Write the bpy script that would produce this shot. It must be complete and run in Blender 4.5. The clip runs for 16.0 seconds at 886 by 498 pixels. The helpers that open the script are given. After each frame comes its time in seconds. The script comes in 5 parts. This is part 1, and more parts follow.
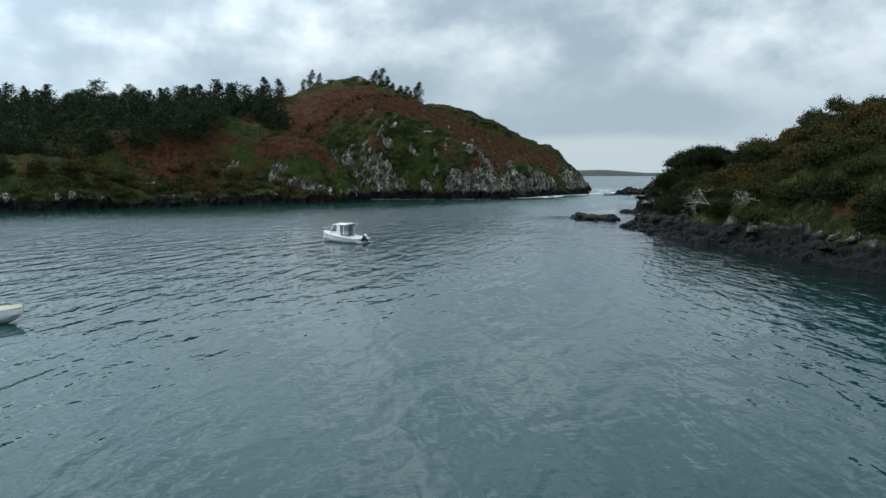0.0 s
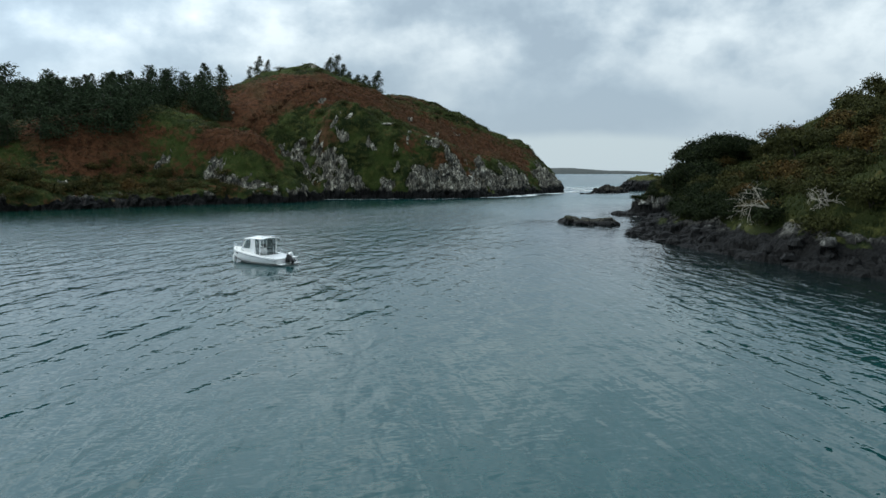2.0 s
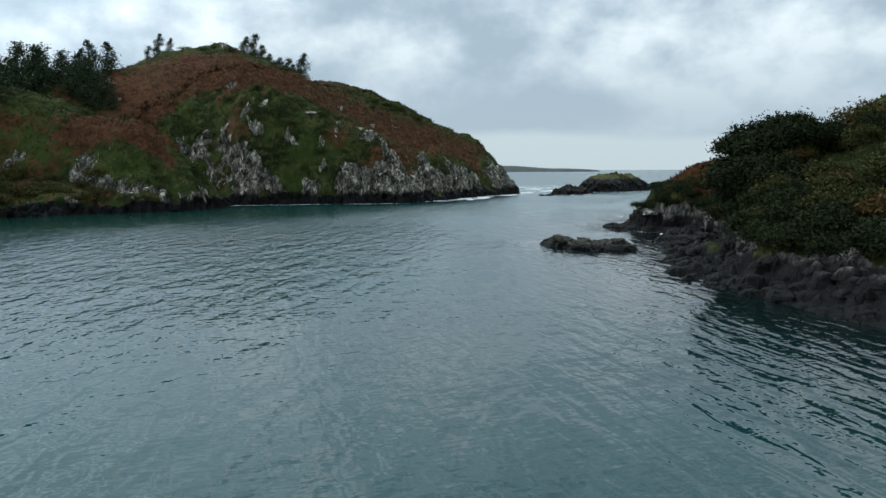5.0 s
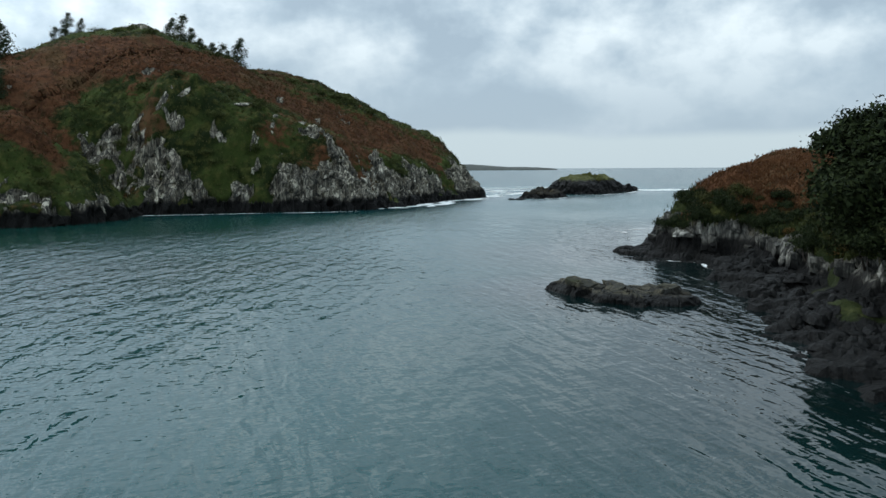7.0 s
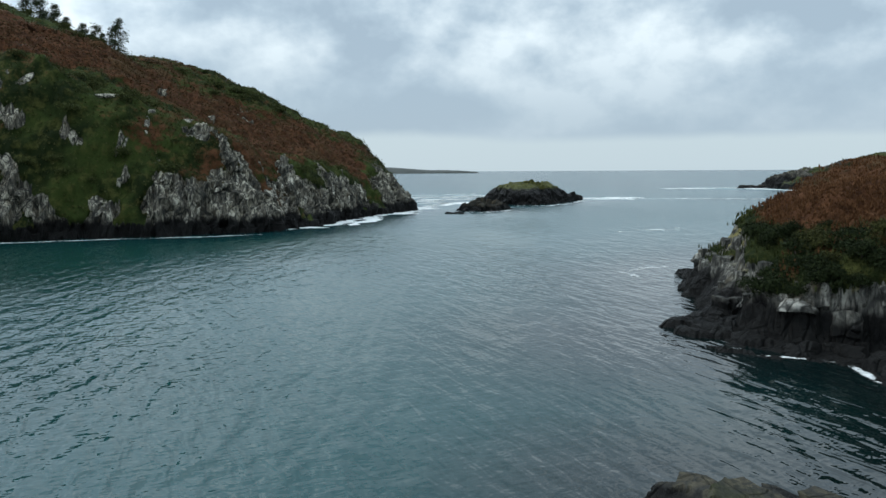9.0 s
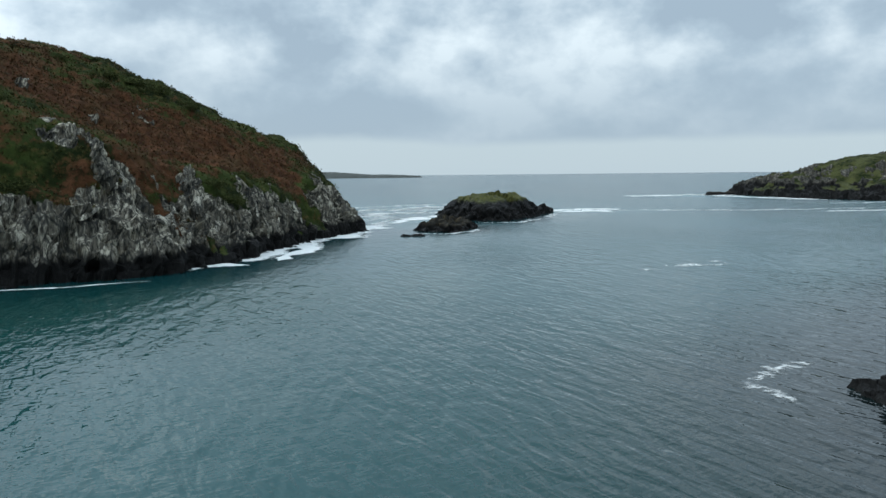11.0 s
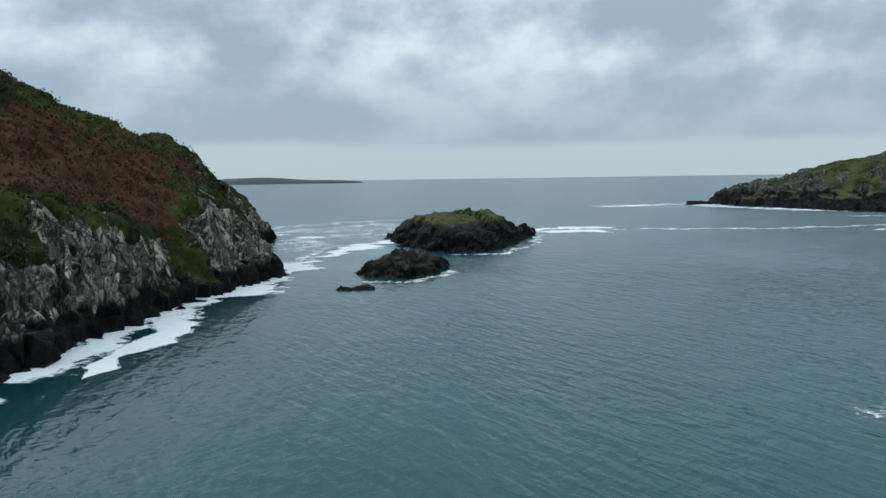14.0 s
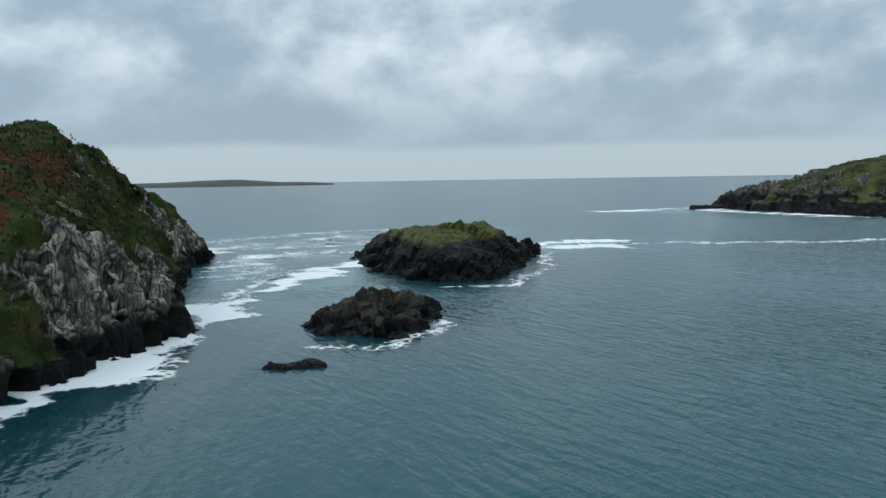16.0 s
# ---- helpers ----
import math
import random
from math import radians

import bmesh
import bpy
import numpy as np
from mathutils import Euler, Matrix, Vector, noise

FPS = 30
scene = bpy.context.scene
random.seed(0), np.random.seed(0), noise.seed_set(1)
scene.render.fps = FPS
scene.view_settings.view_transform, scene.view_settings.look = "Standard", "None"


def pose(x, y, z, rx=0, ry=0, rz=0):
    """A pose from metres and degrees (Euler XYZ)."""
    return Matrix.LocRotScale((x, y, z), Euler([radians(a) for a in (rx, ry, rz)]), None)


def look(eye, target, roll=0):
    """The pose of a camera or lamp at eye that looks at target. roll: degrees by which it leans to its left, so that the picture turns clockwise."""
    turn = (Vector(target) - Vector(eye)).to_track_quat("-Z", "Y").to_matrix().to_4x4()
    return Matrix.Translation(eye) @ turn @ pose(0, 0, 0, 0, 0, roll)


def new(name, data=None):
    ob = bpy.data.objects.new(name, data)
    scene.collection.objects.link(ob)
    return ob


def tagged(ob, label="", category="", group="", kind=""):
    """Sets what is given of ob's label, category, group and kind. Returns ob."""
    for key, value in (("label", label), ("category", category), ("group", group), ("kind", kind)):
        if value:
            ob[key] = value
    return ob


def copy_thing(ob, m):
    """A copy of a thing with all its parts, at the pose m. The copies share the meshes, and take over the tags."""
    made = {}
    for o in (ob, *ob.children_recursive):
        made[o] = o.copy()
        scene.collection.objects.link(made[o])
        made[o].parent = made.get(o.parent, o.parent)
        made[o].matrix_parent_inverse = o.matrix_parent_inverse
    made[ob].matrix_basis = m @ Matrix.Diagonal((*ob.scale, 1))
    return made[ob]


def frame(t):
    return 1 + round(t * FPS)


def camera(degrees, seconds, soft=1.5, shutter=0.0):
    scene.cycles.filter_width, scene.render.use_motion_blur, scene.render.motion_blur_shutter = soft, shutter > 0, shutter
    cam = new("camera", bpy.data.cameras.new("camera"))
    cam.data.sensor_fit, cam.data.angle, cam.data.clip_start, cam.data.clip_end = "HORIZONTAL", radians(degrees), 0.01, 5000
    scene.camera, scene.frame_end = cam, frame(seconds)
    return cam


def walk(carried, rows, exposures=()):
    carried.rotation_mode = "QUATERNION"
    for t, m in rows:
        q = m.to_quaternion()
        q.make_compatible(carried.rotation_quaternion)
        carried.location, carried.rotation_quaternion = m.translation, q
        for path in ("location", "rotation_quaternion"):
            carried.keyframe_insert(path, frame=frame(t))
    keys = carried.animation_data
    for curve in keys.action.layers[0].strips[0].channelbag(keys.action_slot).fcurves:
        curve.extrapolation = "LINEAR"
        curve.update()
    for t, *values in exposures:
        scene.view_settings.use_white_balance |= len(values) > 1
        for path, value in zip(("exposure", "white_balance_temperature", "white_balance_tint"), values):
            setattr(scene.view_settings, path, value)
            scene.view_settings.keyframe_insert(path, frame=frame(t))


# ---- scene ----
cam = camera(59.0, 16.0)
PATH = [
    (0, (0.102, 6.692, 6.568), (0.094, 8.683, 6.375), 0.1),
    (0.5, (0.23, 11.808, 6.512), (0.229, 13.799, 6.319), 0.1),
    (1, (0.295, 17.084, 6.411), (0.321, 19.075, 6.216), 0.1),
    (1.5, (0.372, 22.427, 6.277), (0.432, 24.416, 6.082), 0.1),
    (2, (0.439, 27.787, 6.18), (0.523, 29.776, 5.983), -0.0),
    (2.5, (0.732, 32.954, 6.144), (0.839, 34.941, 5.947), -0.0),
    (3, (0.964, 38.113, 6.155), (1.097, 40.099, 5.956), -0.1),
    (3.5, (1.356, 43.167, 6.187), (1.514, 45.151, 5.988), -0.1),
    (4, (1.756, 48.454, 6.21), (1.936, 50.435, 6.01), -0.2),
    (6.5, (4.73, 75.199, 6.6), (5.04, 77.164, 6.396), -0.2),
    (7, (5.457, 81.191, 6.817), (5.794, 83.151, 6.611), -0.3),
    (7.5, (6.463, 87.466, 7.045), (6.842, 89.419, 6.838), -0.3),
    (8, (7.3, 94.098, 7.274), (7.741, 96.037, 7.069), -0.3),
    (8.5, (8.212, 100.656, 7.468), (8.698, 102.585, 7.264), -0.4),
    (9, (9.168, 107.257, 7.77), (9.702, 109.174, 7.57), -0.3),
    (9.5, (10.352, 113.721, 8.042), (10.923, 115.628, 7.844), -0.3),
    (9.7, (10.883, 116.399, 8.106), (11.471, 118.301, 7.912), -0.3),
    (11.8, (17.577, 144.94, 9.511), (18.291, 146.799, 9.32), -0.7),
    (12, (18.277, 147.589, 9.56), (19.002, 149.443, 9.371), -0.7),
    (12.5, (20.194, 154.053, 9.721), (20.944, 155.898, 9.534), -0.7),
    (13, (22.435, 160.494, 9.889), (23.209, 162.329, 9.704), -0.8),
    (13.5, (24.693, 166.926, 10.045), (25.487, 168.752, 9.861), -0.8),
    (14, (27.147, 173.408, 10.208), (27.959, 175.227, 10.026), -0.8),
    (14.5, (29.649, 179.932, 10.328), (30.476, 181.744, 10.145), -0.9),
    (15, (32.345, 186.48, 10.409), (33.185, 188.286, 10.229), -0.9),
    (15.5, (35.088, 192.962, 10.415), (35.939, 194.763, 10.236), -0.9),
    (16, (37.589, 199.722, 10.427), (38.463, 201.512, 10.248), -0.9),
]
walk(cam, [(t, look(eye, target, roll)) for t, eye, target, roll in PATH], [(0.0, 0.07, 6640, 10), (4.0, 0.14, 6620, 10), (8.0, 0.19, 6580, 10), (12.0, 0.04, 6450, 10), (16.0, -0.09, 6430, 10)])

# ---- world, sun ----
world = bpy.data.worlds.new("overcast_sky")
scene.world = world
world.use_nodes = True
SUN_ELEV, SUN_AZ = 42.0, 292.0


def build_world():
    nt = world.node_tree
    nt.nodes.clear()
    N, L = nt.nodes.new, nt.links.new
    out, bg = N("ShaderNodeOutputWorld"), N("ShaderNodeBackground")
    sky = N("ShaderNodeTexSky")
    sky.sky_type, sky.sun_disc = "NISHITA", False
    sky.sun_elevation, sky.sun_rotation = radians(SUN_ELEV), radians(SUN_AZ)
    tc = N("ShaderNodeTexCoord")
    sep = N("ShaderNodeSeparateXYZ")
    L(tc.outputs["Generated"], sep.inputs[0])

    def math_(op, a, b=None, c=None):
        n = N("ShaderNodeMath")
        n.operation = op
        for k, v in enumerate((a, b, c)):
            if v is None:
                continue
            if isinstance(v, (int, float)):
                n.inputs[k].default_value = v
            else:
                L(v, n.inputs[k])
        return n.outputs[0]

    up = math_("MAXIMUM", sep.outputs[2], 0.0)
    den = math_("ADD", up, 0.16)
    px, py = math_("DIVIDE", sep.outputs[0], den), math_("DIVIDE", sep.outputs[1], den)
    comb = N("ShaderNodeCombineXYZ")
    L(px, comb.inputs[0]), L(py, comb.inputs[1])
    # cloud masses: billows in the sky's own directions, lit from above, under a broad overhead layer
    big = N("ShaderNodeTexNoise")
    big.inputs["Scale"].default_value, big.inputs["Detail"].default_value = 0.9, 4
    big.inputs["Roughness"].default_value = 0.5
    off = N("ShaderNodeVectorMath")
    off.operation = "ADD"
    off.inputs[1].default_value = (3.7, 1.3, 2.0)
    L(comb.outputs[0], off.inputs[0]), L(off.outputs[0], big.inputs["Vector"])

    def billow(dz, scale, detail):
        n = N("ShaderNodeTexNoise")
        n.inputs["Scale"].default_value, n.inputs["Detail"].default_value = scale, detail
        n.inputs["Roughness"].default_value, n.inputs["Distortion"].default_value = 0.54, 0.0
        mp = N("ShaderNodeMapping")
        mp.inputs["Scale"].default_value = (1, 1, 1.45)
        mp.inputs["Location"].default_value = (0.4, 1.7, dz)
        L(tc.outputs["Generated"], mp.inputs[0]), L(mp.outputs[0], n.inputs["Vector"])
        return n.outputs["Fac"]

    fine = billow(0.0, 6.0, 7)
    lit = math_("SUBTRACT", fine, billow(0.06, 6.0, 5))
    mixn = math_("ADD", math_("ADD", math_("MULTIPLY", big.outputs["Fac"], 0.16), math_("MULTIPLY", fine, 0.84)), math_("MULTIPLY", lit, 0.6))
    ramp = N("ShaderNodeValToRGB")
    cr = ramp.color_ramp
    cr.elements[0].position, cr.elements[0].color = 0.36, (0.33, 0.43, 0.52, 1)
    cr.elements[1].position, cr.elements[1].color = 0.70, (0.72, 0.83, 0.89, 1)
    e = cr.elements.new(0.46)
    e.color = (0.40, 0.51, 0.60, 1)
    e = cr.elements.new(0.55)
    e.color = (0.515, 0.625, 0.705, 1)
    L(mixn, ramp.inputs[0])
    # the pale strip along the horizon, under the cloud base
    strip = N("ShaderNodeMapRange")
    strip.interpolation_type = "SMOOTHSTEP"
    wob = math_("ADD", sep.outputs[2], math_("MULTIPLY", math_("SUBTRACT", fine, 0.5), 0.03))
    L(wob, strip.inputs[0])
    strip.inputs[1].default_value, strip.inputs[2].default_value = 0.034, 0.049
    strip.inputs[3].default_value, strip.inputs[4].default_value = 1.0, 0.0
    low = N("ShaderNodeMapRange")
    low.interpolation_type = "SMOOTHSTEP"
    L(wob, low.inputs[0])
    low.inputs[1].default_value, low.inputs[2].default_value = 0.05, 0.19
    low.inputs[3].default_value, low.inputs[4].default_value = 0.78, 0.0

    def mix(fac, a, b):
        n = N("ShaderNodeMix")
        n.data_type = "RGBA"
        for k, v in ((0, fac), (6, a), (7, b)):
            if isinstance(v, (int, float)):
                n.inputs[k].default_value = v
            elif isinstance(v, tuple):
                n.inputs[k].default_value = v
            else:
                L(v, n.inputs[k])
        return n.outputs[2]

    c1 = mix(low.outputs[0], ramp.outputs[0], (0.33, 0.43, 0.52, 1))
    c2 = mix(strip.outputs[0], c1, (0.46, 0.565, 0.625, 1))
    sc = N("ShaderNodeVectorMath")
    sc.operation = "SCALE"
    sc.inputs["Scale"].default_value = 0.1
    L(sky.outputs[0], sc.inputs[0])
    # the cloud is thinner towards the sun and glows there
    dot = N("ShaderNodeVectorMath")
    dot.operation = "DOT_PRODUCT"
    dot.inputs[1].default_value = (math.sin(radians(SUN_AZ)) * math.cos(radians(SUN_ELEV)), math.cos(radians(SUN_AZ)) * math.cos(radians(SUN_ELEV)), math.sin(radians(SUN_ELEV)))
    L(tc.outputs["Generated"], dot.inputs[0])
    glow = N("ShaderNodeMapRange")
    glow.interpolation_type = "SMOOTHSTEP"
    L(dot.outputs["Value"], glow.inputs[0])
    glow.inputs[1].default_value, glow.inputs[2].default_value = 0.35, 1.0
    glow.inputs[3].default_value, glow.inputs[4].default_value = 1.0, 1.9
    gl = N("ShaderNodeVectorMath")
    gl.operation = "SCALE"
    L(c2, gl.inputs[0]), L(glow.outputs[0], gl.inputs["Scale"])
    # an overcast sky grows brighter towards the zenith
    zen = N("ShaderNodeMapRange")
    zen.interpolation_type = "SMOOTHSTEP"
    L(sep.outputs[2], zen.inputs[0])
    zen.inputs[1].default_value, zen.inputs[2].default_value = 0.17, 0.48
    zen.inputs[3].default_value, zen.inputs[4].default_value = 1.0, 1.5
    zs = N("ShaderNodeVectorMath")
    zs.operation = "SCALE"
    L(gl.outputs[0], zs.inputs[0]), L(zen.outputs[0], zs.inputs["Scale"])
    c3 = mix(0.93, sc.outputs[0], zs.outputs[0])
    L(c3, bg.inputs[0])
    bg.inputs[1].default_value = 1.10
    L(bg.outputs[0], out.inputs[0])


build_world()
sun = new("sun", bpy.data.lights.new("sun", "SUN"))
sun.data.energy, sun.data.angle, sun.data.color = 0.8, radians(16), (1.0, 0.96, 0.9)
sa, se = radians(SUN_AZ), radians(SUN_ELEV)
sun.matrix_world = look((0, 0, 60), (-math.sin(sa) * math.cos(se) * 50, -math.cos(sa) * math.cos(se) * 50, 60 - math.sin(se) * 50))


# ---- numpy noise ----
def lattice(ix, iy, iz, seed):
    h = (ix * 374761393 + iy * 668265263 + iz * 1440662683 + seed * 974634521) & 0xFFFFFFFF
    h = ((h ^ (h >> 13)) * 1274126177) & 0xFFFFFFFF
    h = ((h ^ (h >> 16)) * 2246822519) & 0xFFFFFFFF
    return ((h ^ (h >> 15)) & 0xFFFFFF) / float(0xFFFFFF) * 2 - 1


def vnoise(p, seed=0):
    i = np.floor(p).astype(np.int64)
    f = p - i
    f = f * f * (3 - 2 * f)
    total = 0
    for a in (0, 1):
        wa = f[:, 0] if a else 1 - f[:, 0]
        for b in (0, 1):
            wb = f[:, 1] if b else 1 - f[:, 1]
            for c in (0, 1):
                wc = f[:, 2] if c else 1 - f[:, 2]
                total = total + wa * wb * wc * lattice(i[:, 0] + a, i[:, 1] + b, i[:, 2] + c, seed)
    return total


def fbm(p, scale, octaves=4, seed=0, gain=0.5):
    p = np.asarray(p, float) * scale
    total, amp = 0, 1.0
    for k in range(octaves):
        total = total + amp * vnoise(p + 17.3 * k, seed + k)
        p, amp = p * 2.03, amp * gain
    return total


def smooth(a, b, x):
    t = np.clip((x - a) / (b - a), 0, 1)
    return t * t * (3 - 2 * t)


def smin(a, b, k):
    h = np.clip(0.5 + 0.5 * (b - a) / k, 0, 1)
    return b + (a - b) * h - k * h * (1 - h)


# ---- mesh and material helpers ----
def mesh_of(name, verts, faces, materials=(), index=None, smooth_shade=True, attrs=None):
    """One mesh from arrays; faces is an (n, 3) or (n, 4) array."""
    verts, faces = np.asarray(verts, np.float32), np.asarray(faces, np.int32)
    me = bpy.data.meshes.new(name)
    n, k = faces.shape
    me.vertices.add(len(verts))
    me.vertices.foreach_set("co", verts.ravel())
    me.loops.add(n * k)
    me.loops.foreach_set("vertex_index", faces.ravel())
    me.polygons.add(n)
    me.polygons.foreach_set("loop_start", np.arange(0, n * k, k, dtype=np.int32))
    me.polygons.foreach_set("loop_total", np.full(n, k, np.int32))
    me.polygons.foreach_set("use_smooth", np.broadcast_to(np.asarray(smooth_shade, bool), n).copy())
    for m in materials:
        me.materials.append(m)
    if index is not None:
        me.polygons.foreach_set("material_index", np.asarray(index, np.int32))
    for key, val in (attrs or {}).items():
        a = me.attributes.new(key, "FLOAT", "POINT")
        a.data.foreach_set("value", np.asarray(val, np.float32))
    me.update(calc_edges=True)
    return me


def part(name, data, parent, label=""):
    """Links a mesh as one part under a thing or a part."""
    ob = new(name, data)
    ob.parent = parent
    if label:
        ob["label"] = label
    return ob


def bm_mesh(name, bm, material, smooth_shade=False):
    me = bpy.data.meshes.new(name)
    bm.to_mesh(me)
    bm.free()
    me.materials.append(material)
    if smooth_shade:
        me.polygons.foreach_set("use_smooth", np.full(len(me.polygons), True))
    return me


class Nodes:
    """A small hand for building node materials."""

    def __init__(self, name):
        self.mat = bpy.data.materials.new(name)
        self.mat.use_nodes = True
        self.nt = self.mat.node_tree
        self.b = self.nt.nodes["Principled BSDF"]
        self.out = self.nt.nodes["Material Output"]
        self.geo = self.nt.nodes.new("ShaderNodeNewGeometry")

    def put(self, v, socket):
        if isinstance(v, (int, float)):
            socket.default_value = v
        elif isinstance(v, tuple):
            socket.default_value = v if len(v) == 4 or socket.type == "VECTOR" else (*v, 1)
        else:
            self.nt.links.new(v, socket)

    def pos(self, sx=1, sy=1, sz=1, rot=(0, 0, 0), local=False):
        m = self.nt.nodes.new("ShaderNodeMapping")
        m.inputs["Scale"].default_value = (sx, sy, sz)
        m.inputs["Rotation"].default_value = [radians(a) for a in rot]
        if local:
            tc = self.nt.nodes.new("ShaderNodeTexCoord")
            self.put(tc.outputs["Object"], m.inputs[0])
        else:
            self.put(self.geo.outputs["Position"], m.inputs[0])
        return m.outputs[0]

    def noise(self, vec, scale, detail=4, rough=0.55, dist=0.0):
        n = self.nt.nodes.new("ShaderNodeTexNoise")
        self.put(vec, n.inputs["Vector"])
        n.inputs["Scale"].default_value, n.inputs["Detail"].default_value = scale, detail
        n.inputs["Roughness"].default_value, n.inputs["Distortion"].default_value = rough, dist
        return n.outputs["Fac"]

    def voronoi(self, vec, scale, feature="F1"):
        n = self.nt.nodes.new("ShaderNodeTexVoronoi")
        n.feature = feature
        self.put(vec, n.inputs["Vector"])
        n.inputs["Scale"].default_value = scale
        return n.outputs["Distance"]

    def m(self, op, a, b=0.0, clamp=False):
        n = self.nt.nodes.new("ShaderNodeMath")
        n.operation, n.use_clamp = op, clamp
        self.put(a, n.inputs[0]), self.put(b, n.inputs[1])
        return n.outputs[0]

    def step(self, v, a, b, lo=0.0, hi=1.0):
        n = self.nt.nodes.new("ShaderNodeMapRange")
        n.interpolation_type = "SMOOTHSTEP"
        self.put(v, n.inputs[0])
        for k, x in enumerate((a, b, lo, hi)):
            n.inputs[k + 1].default_value = x
        return n.outputs[0]

    def mix(self, fac, a, b):
        n = self.nt.nodes.new("ShaderNodeMix")
        n.data_type = "RGBA"
        self.put(fac, n.inputs[0]), self.put(a, n.inputs[6]), self.put(b, n.inputs[7])
        return n.outputs[2]

    def attr(self, name):
        n = self.nt.nodes.new("ShaderNodeAttribute")
        n.attribute_name = name
        return n.outputs["Fac"]

    def rand(self):
        return self.geo.outputs["Random Per Island"]

    def obj_rand(self):
        return self.nt.nodes.new("ShaderNodeObjectInfo").outputs["Random"]

    def bump(self, height, strength=0.5, distance=0.1):
        n = self.nt.nodes.new("ShaderNodeBump")
        n.inputs["Strength"].default_value, n.inputs["Distance"].default_value = strength, distance
        self.put(height, n.inputs["Height"])
        self.put(n.outputs[0], self.b.inputs["Normal"])
        return n

    def end(self, color=None, rough=None, metal=None, spec=None):
        for v, key in ((color, "Base Color"), (rough, "Roughness"), (metal, "Metallic"), (spec, "Specular IOR Level")):
            if v is not None:
                self.put(v, self.b.inputs[key])
        return self.mat


def z_of(n):
    s = n.nt.nodes.new("ShaderNodeSeparateXYZ")
    n.put(n.geo.outputs["Position"], s.inputs[0])
    return s.outputs[2]


def rock_color(n, light=(0.60, 0.585, 0.54), mid=(0.17, 0.165, 0.15), dark=(0.036, 0.036, 0.033), tide=2.0, lichen=0.5):
    """Weathered slate: bedded greys, pale lichen in upright streaks, rusty stain and a black wet band at the tide line."""
    bed = n.pos(1.1, 1.1, 0.20, (0, -16, 40))
    a = n.noise(bed, 0.9, 6, 0.62, 0.3)
    c = n.mix(n.step(a, 0.38, 0.56), dark, mid)
    b = n.noise(n.pos(0.9, 0.9, 0.25, (0, -16, 40)), 0.85, 7, 0.68, 0.2)
    c = n.mix(n.step(b, 0.60 - 0.16 * lichen, 0.68 - 0.14 * lichen), c, light)
    streaks = n.noise(n.pos(3.4, 3.4, 0.42, (0, -24, 40)), 1.0, 5, 0.66)
    c = n.mix(n.step(streaks, 0.46, 0.66, 0, 0.55), c, light)
    cracks = n.noise(n.pos(2.2, 2.2, 0.38, (0, -20, 40)), 2.2, 5, 0.66)
    c = n.mix(n.step(cracks, 0.50, 0.60, 0, 0.85), c, dark)
    joints = n.voronoi(n.pos(1.3, 1.3, 0.45, (0, -22, 40)), 0.6, "DISTANCE_TO_EDGE")
    c = n.mix(n.step(n.m("ADD", joints, n.m("MULTIPLY", a, 0.06)), 0.04, 0.10, 0.85, 0.0), c, dark)
    rust = n.noise(n.pos(), 0.5, 4)
    c = n.mix(n.step(rust, 0.56, 0.75, 0, 0.35), c, (0.14, 0.105, 0.05))
    wet = n.m("SUBTRACT", z_of(n), n.m("MULTIPLY", n.noise(n.pos(1, 1, 0.4), 0.5, 4), tide * 1.2))
    w = n.step(wet, tide * 0.20, tide * 0.65, 1.0, 0.0)
    black = n.mix(n.noise(n.pos(), 3.0, 4), (0.005, 0.005, 0.0055), (0.019, 0.0185, 0.017))
    return n.mix(w, c, black), w


def rock_relief(n):
    h = n.m("ADD", n.m("MULTIPLY", n.noise(n.pos(1.2, 1.2, 0.3, (0, -16, 40)), 2.2, 6, 0.65), 0.8), n.m("MULTIPLY", n.noise(n.pos(), 7, 4), 0.3))
    return n.m("SUBTRACT", h, n.m("MULTIPLY", n.step(n.voronoi(n.pos(1.0, 1.0, 0.35, (0, -16, 40)), 0.9, "DISTANCE_TO_EDGE"), 0.0, 0.06, 1, 0), 0.35))


